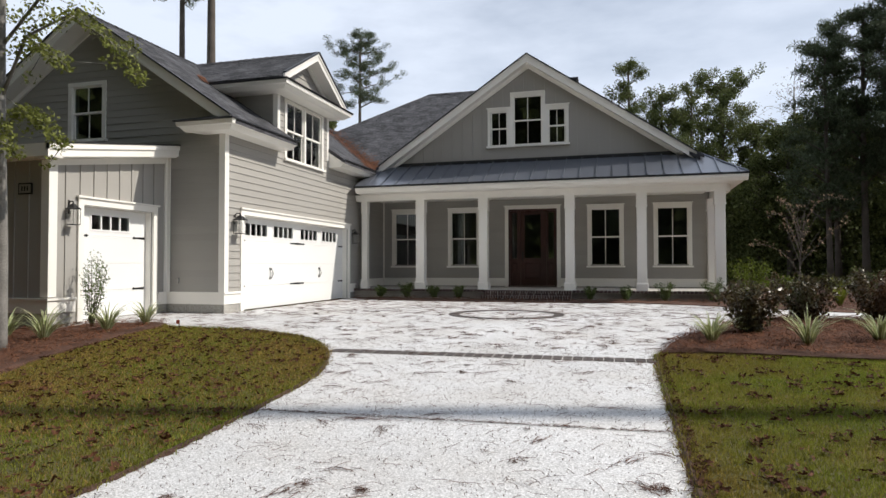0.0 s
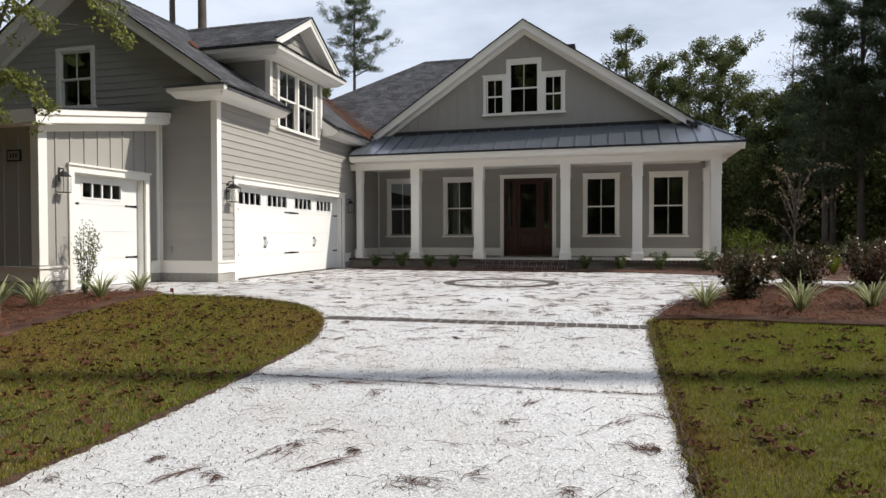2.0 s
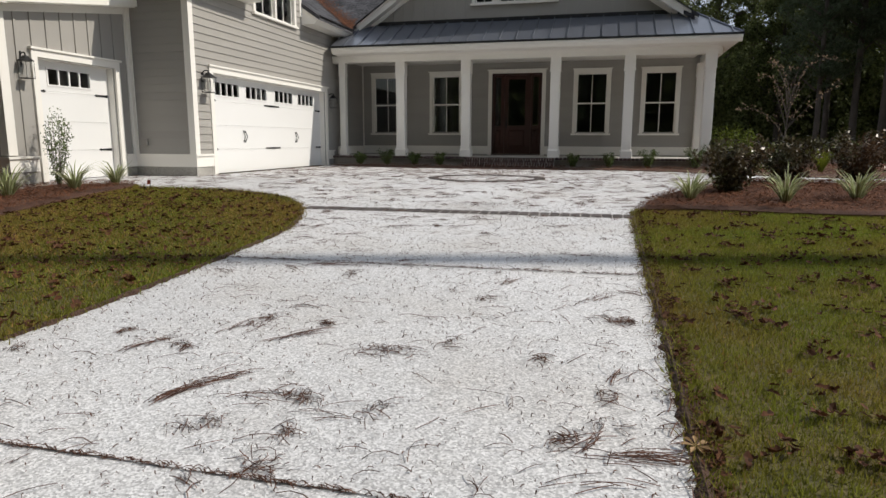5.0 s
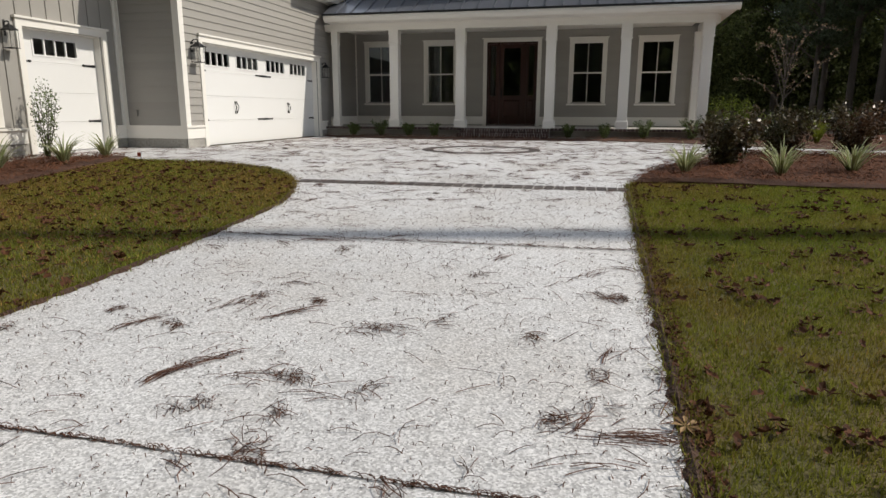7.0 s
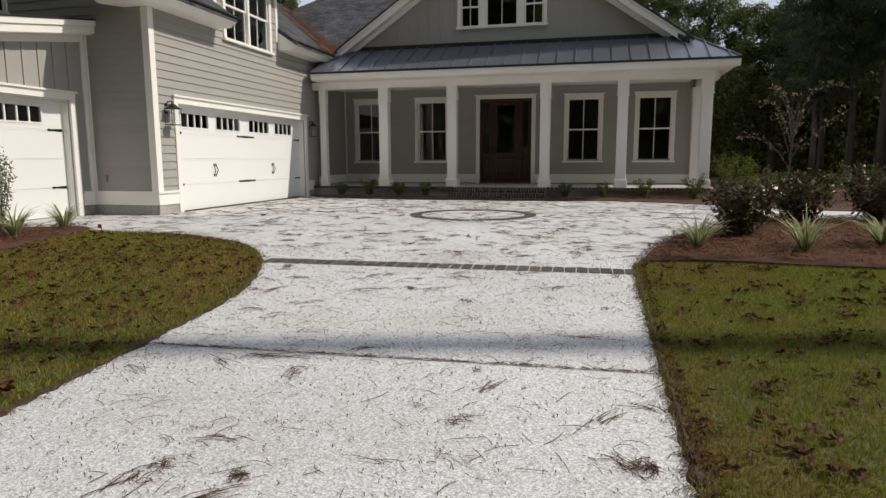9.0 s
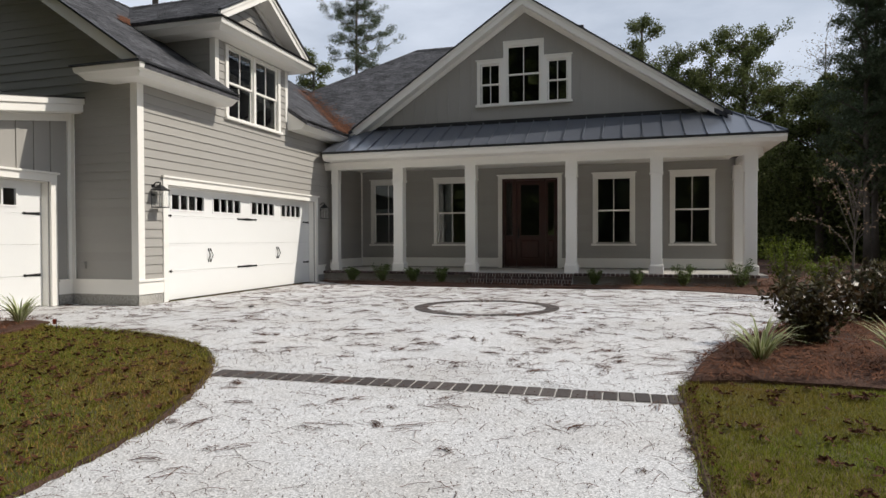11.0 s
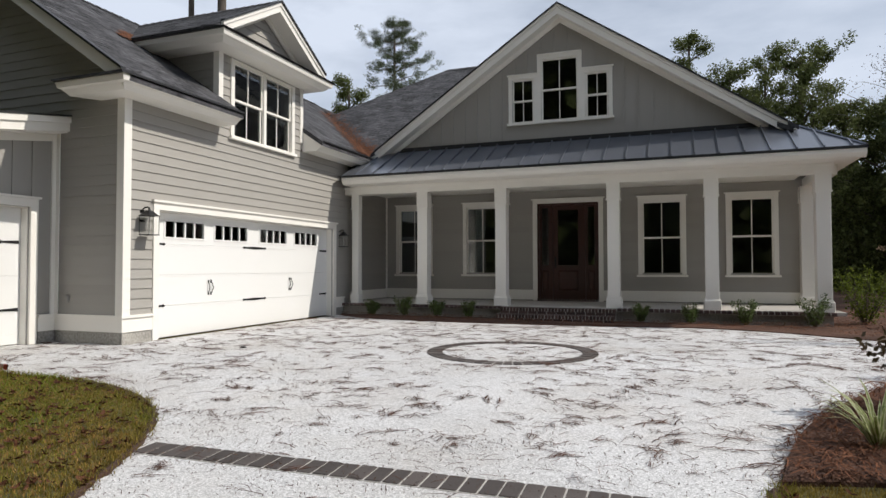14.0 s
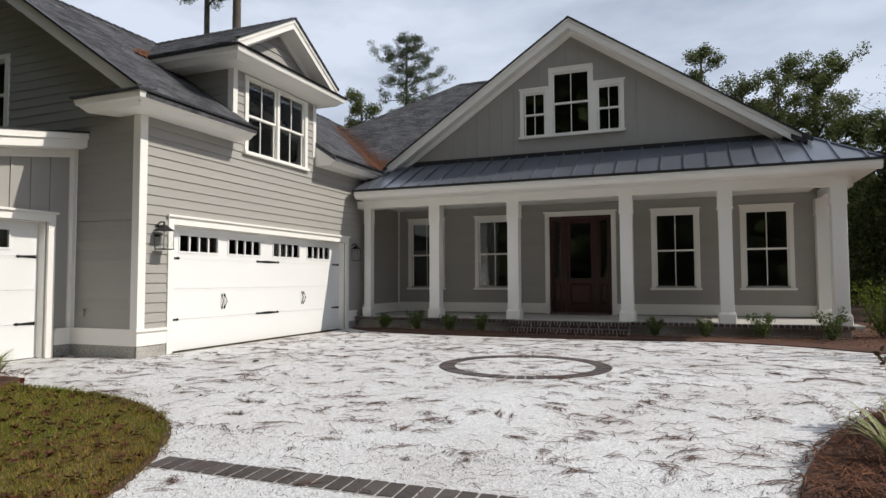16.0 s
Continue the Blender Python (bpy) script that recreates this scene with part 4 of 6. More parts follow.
sk.prism([(DEX + 0.03, DE0 - 0.02, DEZ + 0.02), (DEX + 0.03, DE1 + 0.02, DEZ + 0.02), (DX - 0.37, DE1 - 0.05, DEZ + 0.13), (DX - 0.37, DE0 + 0.05, DEZ + 0.13)], (0, 0, -0.03))
tagged(part("pediment_skirt", sk, SHINGLE), "narrow shingled ledge under the dormer pediment", "roof", kind="structure")
for nm, y, d in (("wall_dormer_near", DY0, 0.12), ("wall_dormer_far", DY1, -0.12)):
    ck = Mesh()
    ck.prism([(XG - 0.181, y, EZ + 0.3), (rx(5.3), y, 5.28), (XG - 0.181, y, 5.28)], (0, d, 0))
    c_ob = tagged(part(nm, ck, SIDING), "grey lap-sided dormer cheek", "wall", kind="structure")
    if d > 0:
        laps(c_ob, '-y', y, -10.0, XG - 0.02, 4.27, 5.25, [], span=lambda z: (rx(z), XG - 0.02))
trim("corner_board", boxes((XG, XG + 0.03, DY0 - 0.03, DY0 + 0.09, 4.0, 5.25), (XG - 0.10, XG, DY0 - 0.03, DY0 - 0.001, 4.3, 5.25)), "white dormer corner board")
trim("corner_board", boxes((XG, XG + 0.03, DY1 - 0.09, DY1 + 0.02, 4.0, 5.25)), "white dormer corner board")

# bay's shed roof
def bay_edge(y):
    return bay_top(y) + 0.26


br = Mesh()
BX, BYF = -9.10, 8.02
br.prism([(BX - 0.03, BYF, bay_edge(BYF)), (BX - 0.03, YG, bay_edge(YG)), (XGR, YG, bay_edge(YG)), (XGR, BYF, bay_edge(BYF))], (0, 0, -0.06))
tagged(part("roof_bay", br, SHINGLE), "low shed roof over the bay, dark shingles", "roof", kind="structure")
bf = thing("bay_fascia", Matrix(), "white sloping fascia of the bay's shed roof", "trim", kind="structure")
def slope_box(y0, y1, x0, x1, lo, hi):
    m = Mesh()
    m.prism([(x0, y0, bay_edge(y0) + lo), (x0, y1, bay_edge(y1) + lo), (x0, y1, bay_edge(y1) + hi), (x0, y0, bay_edge(y0) + hi)], (x1 - x0, 0, 0))
    return m


part("upper_board", slope_box(BYF - 0.03, YG - 0.02, BX - 0.03, BX + 0.02, -0.10, -0.002), TRIM, bf)
part("lower_board", slope_box(BYF, YG - 0.02, BX - 0.06, BX - 0.01, -0.235, -0.102), TRIM, bf)
part("soffit", slope_box(BYF, YG - 0.02, XB + 0.001, BX - 0.06, -0.255, -0.225), TRIM, bf)
part("front_board", boxes((XGR, BX + 0.02, BYF - 0.03, BYF, bay_edge(BYF) - 0.22, bay_edge(BYF) - 0.003)), TRIM, bf)
part("front_soffit", boxes((XGR, BX - 0.02, BYF, YB, bay_edge(BYF) - 0.22, bay_edge(BYF) - 0.19)), TRIM, bf)
part("frieze", slope_box(YB, YG - 0.1, XB, XB + 0.025, -0.37, -0.256), TRIM, bf)
part("drip_edge", slope_box(BYF - 0.05, YG - 0.02, BX - 0.02, BX + 0.035, -0.001, 0.025), DRIP, bf, "dark metal drip edge")

# ---- porch ----
tagged(part("porch_floor", boxes((XG + 0.001, 2.98, 17.98, YW - 0.001, 0.235, FLOOR)), MORTAR), "pale concrete porch floor", "porch floor", kind="structure")
tagged(part("foundation", boxes((XG + 0.001, 2.76, 18.0, YW - 0.001, -0.2, 0.234)), STUCCO), "grey parged foundation under the porch", "foundation", kind="structure")
PE_Y, PE_Z, PT_Y, PT_Z = 17.50, 3.43, GW_Y + 0.02, 4.25
PS = (PT_Z - PE_Z) / (PT_Y - PE_Y)
PX0, PX1 = -7.78, 3.25
HXR = PX1 - 1.05
pr = Mesh()
pr.prism([(PX0, PE_Y, PE_Z), (PX1, PE_Y, PE_Z), (HXR, PT_Y, PT_Z), (PX0, PT_Y, PT_Z)], (0, 0, -0.05))
pr.prism([(PX1, PE_Y, PE_Z), (PX1, 22.0, PE_Z), (HXR, 22.0, PT_Z), (HXR, PT_Y, PT_Z)], (0, 0, -0.05))
porch_roof = tagged(part("roof_porch", pr, METAL), "dark standing-seam metal porch roof", "roof", kind="structure")
u = PX0 + 0.40
while u < PX1 - 0.1:
    end = min(PT_Y, PE_Y + (PX1 - u) / (PX1 - HXR) * (PT_Y - PE_Y)) - 0.02
    m = Mesh()
    z1 = PE_Z + PS * (end - PE_Y)
    m.prism([(u - 0.011, PE_Y - 0.005, PE_Z), (u - 0.011, end, z1), (u - 0.011, end, z1 + 0.042), (u - 0.011, PE_Y - 0.005, PE_Z + 0.042)], (0.022, 0, 0))
    part("seam", m, METAL, porch_roof)
    u += 0.452
hip = Mesh()
hip.tube([(PX1 - 0.01, PE_Y + 0.01, PE_Z + 0.015), (HXR, PT_Y, PT_Z + 0.015)], 0.03, 6)
part("hip_cap", hip, METAL, porch_roof)
part("edge_strip", boxes((PX0, PX1 + 0.01, PE_Y - 0.022, PE_Y - 0.001, PE_Z - 0.045, PE_Z + 0.004), (PX1 + 0.001, PX1 + 0.02, PE_Y - 0.022, 22.0, PE_Z - 0.045, PE_Z + 0.004)), DRIP, porch_roof)
part("flashing", boxes((PX0 + 0.8, 1.95, GW_Y - 0.05, GW_Y - 0.032, PT_Z - 0.06, PT_Z + 0.07)), DRIP, porch_roof)
pe = thing("porch_entablature", Matrix(), "white porch beam, soffit and fascia on the columns", "trim", kind="structure")
f = Mesh()
f.loft([[(x, PE_Y + d, z) for d, z in ((0.0, PE_Z - 0.046), (0.0, PE_Z - 0.12), (0.06, PE_Z - 0.20), (0.12, PE_Z - 0.21), (0.12, PE_Z - 0.051))] for x in (PX0 + 0.02, PX1)])
part("fascia", f, TRIM, pe)
f = Mesh()
f.loft([[(PX1 - d, y, z) for d, z in ((0.0, PE_Z - 0.046), (0.0, PE_Z - 0.12), (0.06, PE_Z - 0.20), (0.12, PE_Z - 0.21), (0.12, PE_Z - 0.051))] for y in (PE_Y + 0.121, 22.0)])
part("fascia", f, TRIM, pe)
part("soffit", boxes((PX0 + 0.02, PX1 - 0.13, PE_Y + 0.12, YC + 0.001, PE_Z - 0.215, PE_Z - 0.19), (2.78, PX1 - 0.12, YC + 0.002, 22.0, PE_Z - 0.215, PE_Z - 0.19)), TRIM, pe)
part("beam", boxes((XG + 0.02, 2.80, YC - 0.01, YC + 0.30, 3.02, 3.215), (2.66, 2.94, YC + 0.301, YW - 0.001, 3.02, 3.215)), TRIM, pe)
part("beam_moulding", boxes((XG + 0.02, 2.82, YC - 0.04, YC - 0.011, 3.16, 3.212)), TRIM, pe)
tagged(part("ceiling_porch", boxes((XG + 0.001, 2.5, YC + 0.30, YW - 0.001, 3.20, 3.23)), TRIM), "white boarded porch ceiling", "ceiling", kind="structure")


def porch_column():
    c = thing("porch_column", pose(0, 0, FLOOR), "white square porch column with plinth and neck moulding", "column", group="columns of the porch")
    H = 3.02 - FLOOR
    s = Mesh()
    s.chamfered(-0.13, 0.13, -0.13, 0.13, 0.21, H - 0.06)
    part("shaft", s, TRIM, c)
    s = Mesh()
    s.chamfered(-0.165, 0.165, -0.165, 0.165, 0.0, 0.20, 0.012)
    part("plinth", s, TRIM, c)
    s = Mesh()
    s.chamfered(-0.15, 0.15, -0.15, 0.15, 0.20, 0.225, 0.008)
    part("base_moulding", s, TRIM, c)
    part("neck_moulding", boxes((-0.155, 0.155, -0.155, 0.155, H - 0.37, H - 0.335)), TRIM, c)
    part("capital", boxes((-0.142, 0.142, -0.142, 0.142, H - 0.334, H)), TRIM, c)
    return c


col = porch_column()
col.matrix_basis = pose(-3.885, YC + 0.14, FLOOR)
copy_thing(col, pose(-7.68, YC + 0.10, FLOOR) @ Matrix.Diagonal((0.70, 0.70, 1.0, 1.0)))
for x, y in ((-5.85, 0), (-1.355, 0), (0.615, 0), (2.635, 0), (2.72, 2.17)):
    copy_thing(col, pose(x, YC + 0.14 + y, FLOOR))

# porch steps and brick edging
st = tagged(part("porch_steps", boxes((-3.80, -1.30, 17.338, 17.97, -0.05, 0.150), (-3.80, -1.30, 17.728, 17.978, 0.150, 0.283)), MORTAR), "dark brick porch steps with pale joints", "steps", kind="structure")
def brick_mesh(lx, ly, lz):
    m = Mesh()
    m.chamfered(-lx / 2, lx / 2, -ly / 2, ly / 2, -lz / 2, lz / 2, 0.006)
    return m.data("brick", BRICK)


B_ROW = brick_mesh(0.058, 0.195, 0.075)
B_STR = brick_mesh(0.195, 0.09, 0.058)
B_EDGE = brick_mesh(0.092, 0.20, 0.065)
def row(me, x0, x1, y, z, step, owner):
    n = max(1, round((x1 - x0) / step))
    for k in range(n):
        piece("brick", me, pose(x0 + (k + 0.5) * (x1 - x0) / n + rng.uniform(-0.003, 0.003), y + rng.uniform(-0.004, 0.004), z, 0, 0, rng.uniform(-1, 1)), owner)


row(B_STR, -3.81, -1.29, 17.37, 0.055, 0.207, st)
row(B_ROW, -3.81, -1.29, 17.425, 0.125, 0.072, st)
row(B_ROW, -3.81, -1.29, 17.62, 0.125, 0.072, st)
row(B_STR, -3.81, -1.29, 17.76, 0.187, 0.207, st)
row(B_ROW, -3.81, -1.29, 17.812, 0.255, 0.072, st)
ts = tagged(part("door_threshold", boxes((-3.53, -1.96, 20.37, 20.468, FLOOR + 0.001, FLOOR + 0.052)), MORTAR), "row of dark bricks under the entrance door", "threshold", kind="structure")
row(brick_mesh(0.058, 0.10, 0.06), -3.53, -1.96, 20.41, FLOOR + 0.032, 0.072, ts)
ed = tagged(part("porch_edging", boxes((XG + 0.02, -3.81, 17.892, 17.979, 0.225, 0.290), (-1.29, 2.79, 17.892, 17.979, 0.225, 0.290)), MORTAR), "dark brick edging along the porch floor", "edging", kind="structure")
row(B_EDGE, XG + 0.03, -3.82, 17.98, 0.268, 0.107, ed)
row(B_EDGE, -1.28, 2.80, 17.98, 0.268, 0.107, ed)

# ---- lamps ----
def lantern():
    """Black carriage lantern on a wall bracket; the wall lies at y = 0, the lamp at -y."""
    l = thing("wall_lantern", Matrix(), "black iron carriage lantern with clear glass", "lantern", group="lanterns by the garage doors")
    part("back_plate", boxes((-0.06, 0.06, -0.016, 0.0, 0.22, 0.50)), IRON, l)
    c = (0, -0.195)
    arm = Mesh()
    arm.tube([(0, -0.01, 0.42), (0, -0.08, 0.465), (0, -0.165, 0.468), (0, -0.195, 0.44)], 0.013, 6)
    arm.tube([(0, -0.195, 0.40), (0, -0.195, 0.43), (0, -0.195, 0.47)], [0.035, 0.022, 0.010], 8)
    part("bracket", arm, IRON, l)
    hood = Mesh()
    ring = lambda r, z: [(c[0] + r * sx, c[1] + r * sy, z) for sx, sy in ((-1, -1), (1, -1), (1, 1), (-1, 1))]
    hood.loft([ring(0.142, 0.315), ring(0.142, 0.325), ring(0.095, 0.352), ring(0.055, 0.395), ring(0.045, 0.41)])
    part("hood", hood, IRON, l)
    for sx in (-1, 1):
        for sy in (-1, 1):
            fr = Mesh()
            fr.tube([(c[0] + 0.125 * sx, c[1] + 0.125 * sy, 0.005), (c[0] + 0.128 * sx, c[1] + 0.128 * sy, 0.318)], 0.0065, 5)
            part("corner_bar", fr, IRON, l)
    fr = Mesh()
    fr.loft([ring(0.132, 0.0), ring(0.132, 0.014)])
    part("base_plate", fr, IRON, l)
    gl = Mesh()
    gl.loft([ring(0.119, 0.015), ring(0.122, 0.314)], caps=False)
    part("lamp_glass", gl, LAMPGLASS, l, "clear lamp glass").visible_shadow = False
    b = Mesh()
    b.tube([(0, -0.195, 0.014), (0, -0.195, 0.17), (0, -0.195, 0.21)], [0.014, 0.014, 0.004], 8)
    part("candle", b, BULB, l)
    return l


la = lantern()
LS = Matrix.Diagonal((0.78, 0.80, 0.95, 1.0))
la.matrix_basis = pose(XG, 11.60, 1.70, 0, 0, 90) @ LS
copy_thing(la, pose(XG, 17.80, 1.70, 0, 0, 90) @ LS)
copy_thing(la, pose(XB, 8.70, 1.74, 0, 0, 90) @ LS)
pq = thing("number_plaque", pose(-9.90, YB - 0.02, 2.36), "small framed house number plaque on the bay wall", "plaque")
part("frame", boxes((-0.15, 0.15, -0.02, 0, -0.10, 0.10)), IRON, pq)
part("face", boxes((-0.125, 0.125, -0.024, -0.021, -0.075, 0.075)), PLAQUE, pq)
for k in range(3):
    part("digit", boxes((-0.075 + 0.06 * k, -0.045 + 0.06 * k, -0.028, -0.0245, -0.04, 0.04)), IRON, pq)
oc = thing("outdoor_socket", pose(-9.12, YG - 0.019, 0.70), "grey weatherproof socket on the garage siding", "socket")
part("cover", boxes((-0.04, 0.04, -0.04, 0, -0.06, 0.06)), SIDING, oc)
part("hinge", boxes((-0.04, 0.04, -0.046, -0.041, 0.04, 0.055)), PLAQUE, oc)
cu = Mesh()
pts = [(-5.36 + 0.02 * k, 20.78 + 0.03 * math.sin(k * 1.9), 0) for k in range(12)]
cu.loft([[(x, y, z) for x, y, _ in pts] + [(x, y + 0.01, z) for x, y, _ in reversed(pts)] for z in (0.45, 2.9)])
tagged(part("curtain", cu, CURTAIN), "white curtain behind a porch window", "curtain")
tagged(part("curtain_rail", boxes((-5.6, -4.5, 20.77, 20.79, 2.9, 2.92), (-5.6, -5.59, 20.68, 20.79, 2.88, 2.92)), TRIM), "thin white curtain rail", "curtain rail")

# ---- plants: helpers ----
def rand_unit(n):
    v = rng.normal(size=(n, 3))
    return v / np.linalg.norm(v, axis=1)[:, None]


def leaf_quads(c, length, width, up=0.0):
    """Rhombic leaves at the points c, turned at random."""
    n = len(c)
    a = rand_unit(n)
    a[:, 2] += up
    a /= np.linalg.norm(a, axis=1)[:, None]
    b = np.cross(a, rand_unit(n))
    b /= np.linalg.norm(b, axis=1)[:, None] + 1e-9
    L = (length * rng.uniform(0.6, 1.25, n))[:, None]
    W = (width * rng.uniform(0.6, 1.25, n))[:, None]
    return np.stack([c - a * L * 0.5, c + b * W * 0.5 - a * L * 0.05, c + a * L * 0.5, c - b * W * 0.5 - a * L * 0.05], axis=1)


def clump_points(centres, spread, per):
    c = np.repeat(np.array(centres, float), per, axis=0)
    d = rand_unit(len(c)) * (rng.uniform(0, 1, len(c)) ** 0.45)[:, None]
    return c + d * np.array(spread)


def bent(p0, p1, sag, n=5):
    p0, p1 = Vector(p0), Vector(p1)
    side = Vector((rng.normal(), rng.normal(), 0)) * 0.06 * (p1 - p0).length
    return [p0.lerp(p1, t) + (Vector((0, 0, sag)) + side) * math.sin(math.pi * t) for t in np.linspace(0, 1, n)]


def tree(name, x, y, h, r, first, reach, limbs, per, leaf, mat, bark, label, kind_of="oak", lean=0.0, group="", z0=None, rise=None):
    """A trunk with limbs that carry clumps of leaves. first: share of the height where limbs begin."""
    z0 = float(gz(y)) - 0.05 if z0 is None else z0
    t = thing(name, pose(x, y, z0), label, "tree", group=group)
    m = Mesh()
    bend = [(lean * s * s + 0.04 * h * 0.1 * math.sin(3 * s + x), 0.03 * h * 0.1 * math.sin(4 * s + y), h * s) for s in np.linspace(0, 1, 9)]
    m.tube(bend, [r * (1.25 if i == 0 else 1 - 0.085 * i) for i in range(9)], 8)
    tips = []
    for k in range(limbs):
        s = first + (1 - first) * (k + rng.uniform(0, 0.9)) / limbs
        i = min(7, int(s * 8))
        p = Vector(bend[i]).lerp(Vector(bend[i + 1]), s * 8 - i)
        ang = k * 2.4 + rng.uniform(-0.5, 0.5)
        shape = (0.55 + 0.45 * math.sin(math.pi * min(1, (s - first) / (1 - first) * 0.8 + 0.25)))
        if kind_of == "pine":
            L = reach * shape * rng.uniform(0.6, 1.1)
            e = p + Vector((math.cos(ang) * L, math.sin(ang) * L, L * rng.uniform(*(rise or (-0.05, 0.35)))))
        else:
            L = reach * shape * rng.uniform(0.6, 1.1)
            e = p + Vector((math.cos(ang) * L, math.sin(ang) * L, L * rng.uniform(0.3, 0.9)))
        path = bent(p, e, L * 0.06)
        m.tube(path, [r * 0.33 * (1 - 0.17 * q) * (1.15 - s * 0.6) for q in range(5)], 5)
        tips += [path[4], path[3].lerp(path[4], 0.4)]
        for q in range(5):
            b0 = path[1 + q % 4].lerp(path[min(4, 2 + q % 4)], rng.uniform(0, 1))
            e2 = b0 + Vector((rng.normal() * 0.28, rng.normal() * 0.28, rng.uniform(0.0, 0.45))) * L
            m.tube([b0, b0.lerp(e2, 0.5) + Vector((0, 0, 0.03 * L)), e2], [r * 0.10, r * 0.07, r * 0.03], 4)
            tips += [e2, b0.lerp(e2, 0.6)]
    part("trunk", m, bark, t, smooth=True)
    if per:
        c = clump_points([tuple(p) for p in tips], leaf[2], per)
        big_mesh("crown", leaf_quads(c, leaf[0], leaf[1]), None, mat, t)
    return t


def pine(x, y, h, r, first, reach, limbs=18, per=110, label="tall pine with a bare trunk and tufted crown", lean=0.0, sz=1.0, rise=None):
    return tree("pine_tree", x, y, h, r, first, reach, limbs, int(per * 0.55), (0.27 * sz, 0.04 * sz, (0.45 * sz, 0.45 * sz, 0.27 * sz)), PINE_LEAF, BARK, label, "pine", lean, rise=rise)


def oak(x, y, h, r, first, reach, limbs=16, per=150, label="broadleaf tree with an uneven green crown", sz=1.0, mat=None):
    return tree("oak_tree", x, y, h, r, first, reach, limbs, int(per * 0.55), (0.17 * sz, 0.085 * sz, (0.42 * sz, 0.42 * sz, 0.46 * sz)), mat or OAK_LEAF, BARK, label)


# ---- far trees ----
pine(-23.0, 53.5, 22.3, 0.26, 0.70, 2.7, 22, 130, "far pine with a rounded tufted crown behind the roof")
pine(-24.2, 30.2, 26.0, 0.24, 0.60, 2.2, 15, 100, "slim pine whose bare trunk rises behind the garage")
pine(-22.4, 30.6, 29.5, 0.34, 0.70, 3.6, 16, 110, "stout pine whose bare trunk rises behind the garage")
oak(-20.1, 40.0, 12.8, 0.2, 0.4, 1.5, 16, 120, "green treetop showing over the roof's valley")
oak(-22.5, 29.0, 11.6, 0.16, 0.5, 1.6, 10, 60, "thin young tree behind the garage ridge")
oak(0.6, 38.2, 12.6, 0.16, 0.3, 1.7, 24, 110, sz=0.75)
oak(2.4, 37.2, 10.6, 0.15, 0.3, 1.5, 20, 110, sz=0.8)
oak(4.0, 38.0, 11.0, 0.14, 0.35, 1.3, 18, 90, sz=0.75)
oak(5.9, 40.3, 12.0, 0.24, 0.3, 2.4, 30, 130, sz=0.85)
oak(3.2, 42.0, 10.0, 0.25, 0.3, 2.2, 20, 120, sz=0.9)
oak(8.0, 41.0, 9.2, 0.25, 0.25, 1.9, 20, 130, sz=0.9)
for x, y, h in ((8.4, 35.5, 7.6), (9.6, 37.0, 8.4), (10.8, 36.0, 8.6), (12.2, 38.0, 9.0), (14.0, 37.0, 9.5)):
    oak(x, y, h, 0.2, 0.15, 2.0, 20, 130, "dense dark tree at the edge of the woods", sz=0.95, mat=WOODS_LEAF)
tree("bare_tree", 9.3, 38.0, 10.8, 0.10, 0.40, 2.1, 30, 3, (0.10, 0.05, (0.8, 0.8, 0.6)), DEADLEAF, BARK_PALE, "pale leafless tree with fine twigs")
for x, y, h, r, f in ((8.6, 30.0, 11.6, 0.16, 0.45), (10.2, 31.0, 13.0, 0.17, 0.38), (9.9, 26.4, 12.6, 0.15, 0.5), (11.6, 29.5, 14.5, 0.2, 0.35), (13.4, 31.0, 14.0, 0.2, 0.3), (12.6, 26.5, 13.2, 0.17, 0.5), (15.5, 33.0, 15.0, 0.2, 0.3), (7.2, 30.0, 10.2, 0.13, 0.3), (8.0, 31.5, 11.8, 0.14, 0.35), (9.3, 29.0, 12.6, 0.15, 0.4)):
    pine(x + 1.4, y, h, r, f * 0.8, 1.3, 28, 90, "dark pine at the edge of the woods", sz=0.85, rise=(0.35, 1.1))
# pine beside the lot that lays its trunk's shadow over the drive
pine(25.5, 11.08, 42.0, 0.32, 0.86, 3.0, 12, 60, "tall slim pine beside the lot")

woods = thing("woods", pose(0, 0, 0), "dense dark green woods, with an unseen ring of trees added to block skylight", "woods", kind="stuff")
cs, cb = [], []
for k in range(75):
    x = rng.uniform(4.0, 34.0)
    y = rng.uniform(34.0, 50.0) if x < 12 else rng.uniform(25.0, 46.0)
    h = rng.uniform(4.5, 7.8) * (0.8 if x < 8 else 1.0)
    n = 2700
    t = rng.uniform(0, 1, n) ** 0.8
    ang = rng.uniform(0, 2 * math.pi, n)
    rad = (1.2 + 1.5 * np.sin(np.pi * np.clip(t * 0.85 + 0.15, 0, 1))) * (0.45 + 0.55 * rng.uniform(0, 1, n)) * (1 + 0.3 * np.sin(3 * ang + 7 * t + k))
    cs.append(np.stack([x + rad * np.cos(ang), y + rad * np.sin(ang), h * t], axis=1))
for k in range(70):
    x, y = rng.uniform(3.0, 60.0), rng.uniform(48.0, 60.0)
    n = 420
    t = rng.uniform(0, 1, n)
    ang = rng.uniform(0, 2 * math.pi, n)
    rad = 3.0 * (0.3 + 0.7 * rng.uniform(0, 1, n)) * (1.1 - 0.6 * t)
    cb.append(np.stack([x + rad * np.cos(ang), y + rad * np.sin(ang), rng.uniform(5.0, 8.0) * t - 0.5], axis=1))
big_mesh("undergrowth", leaf_quads(np.concatenate(cs), 0.21, 0.11), None, WOODS_LEAF, woods)
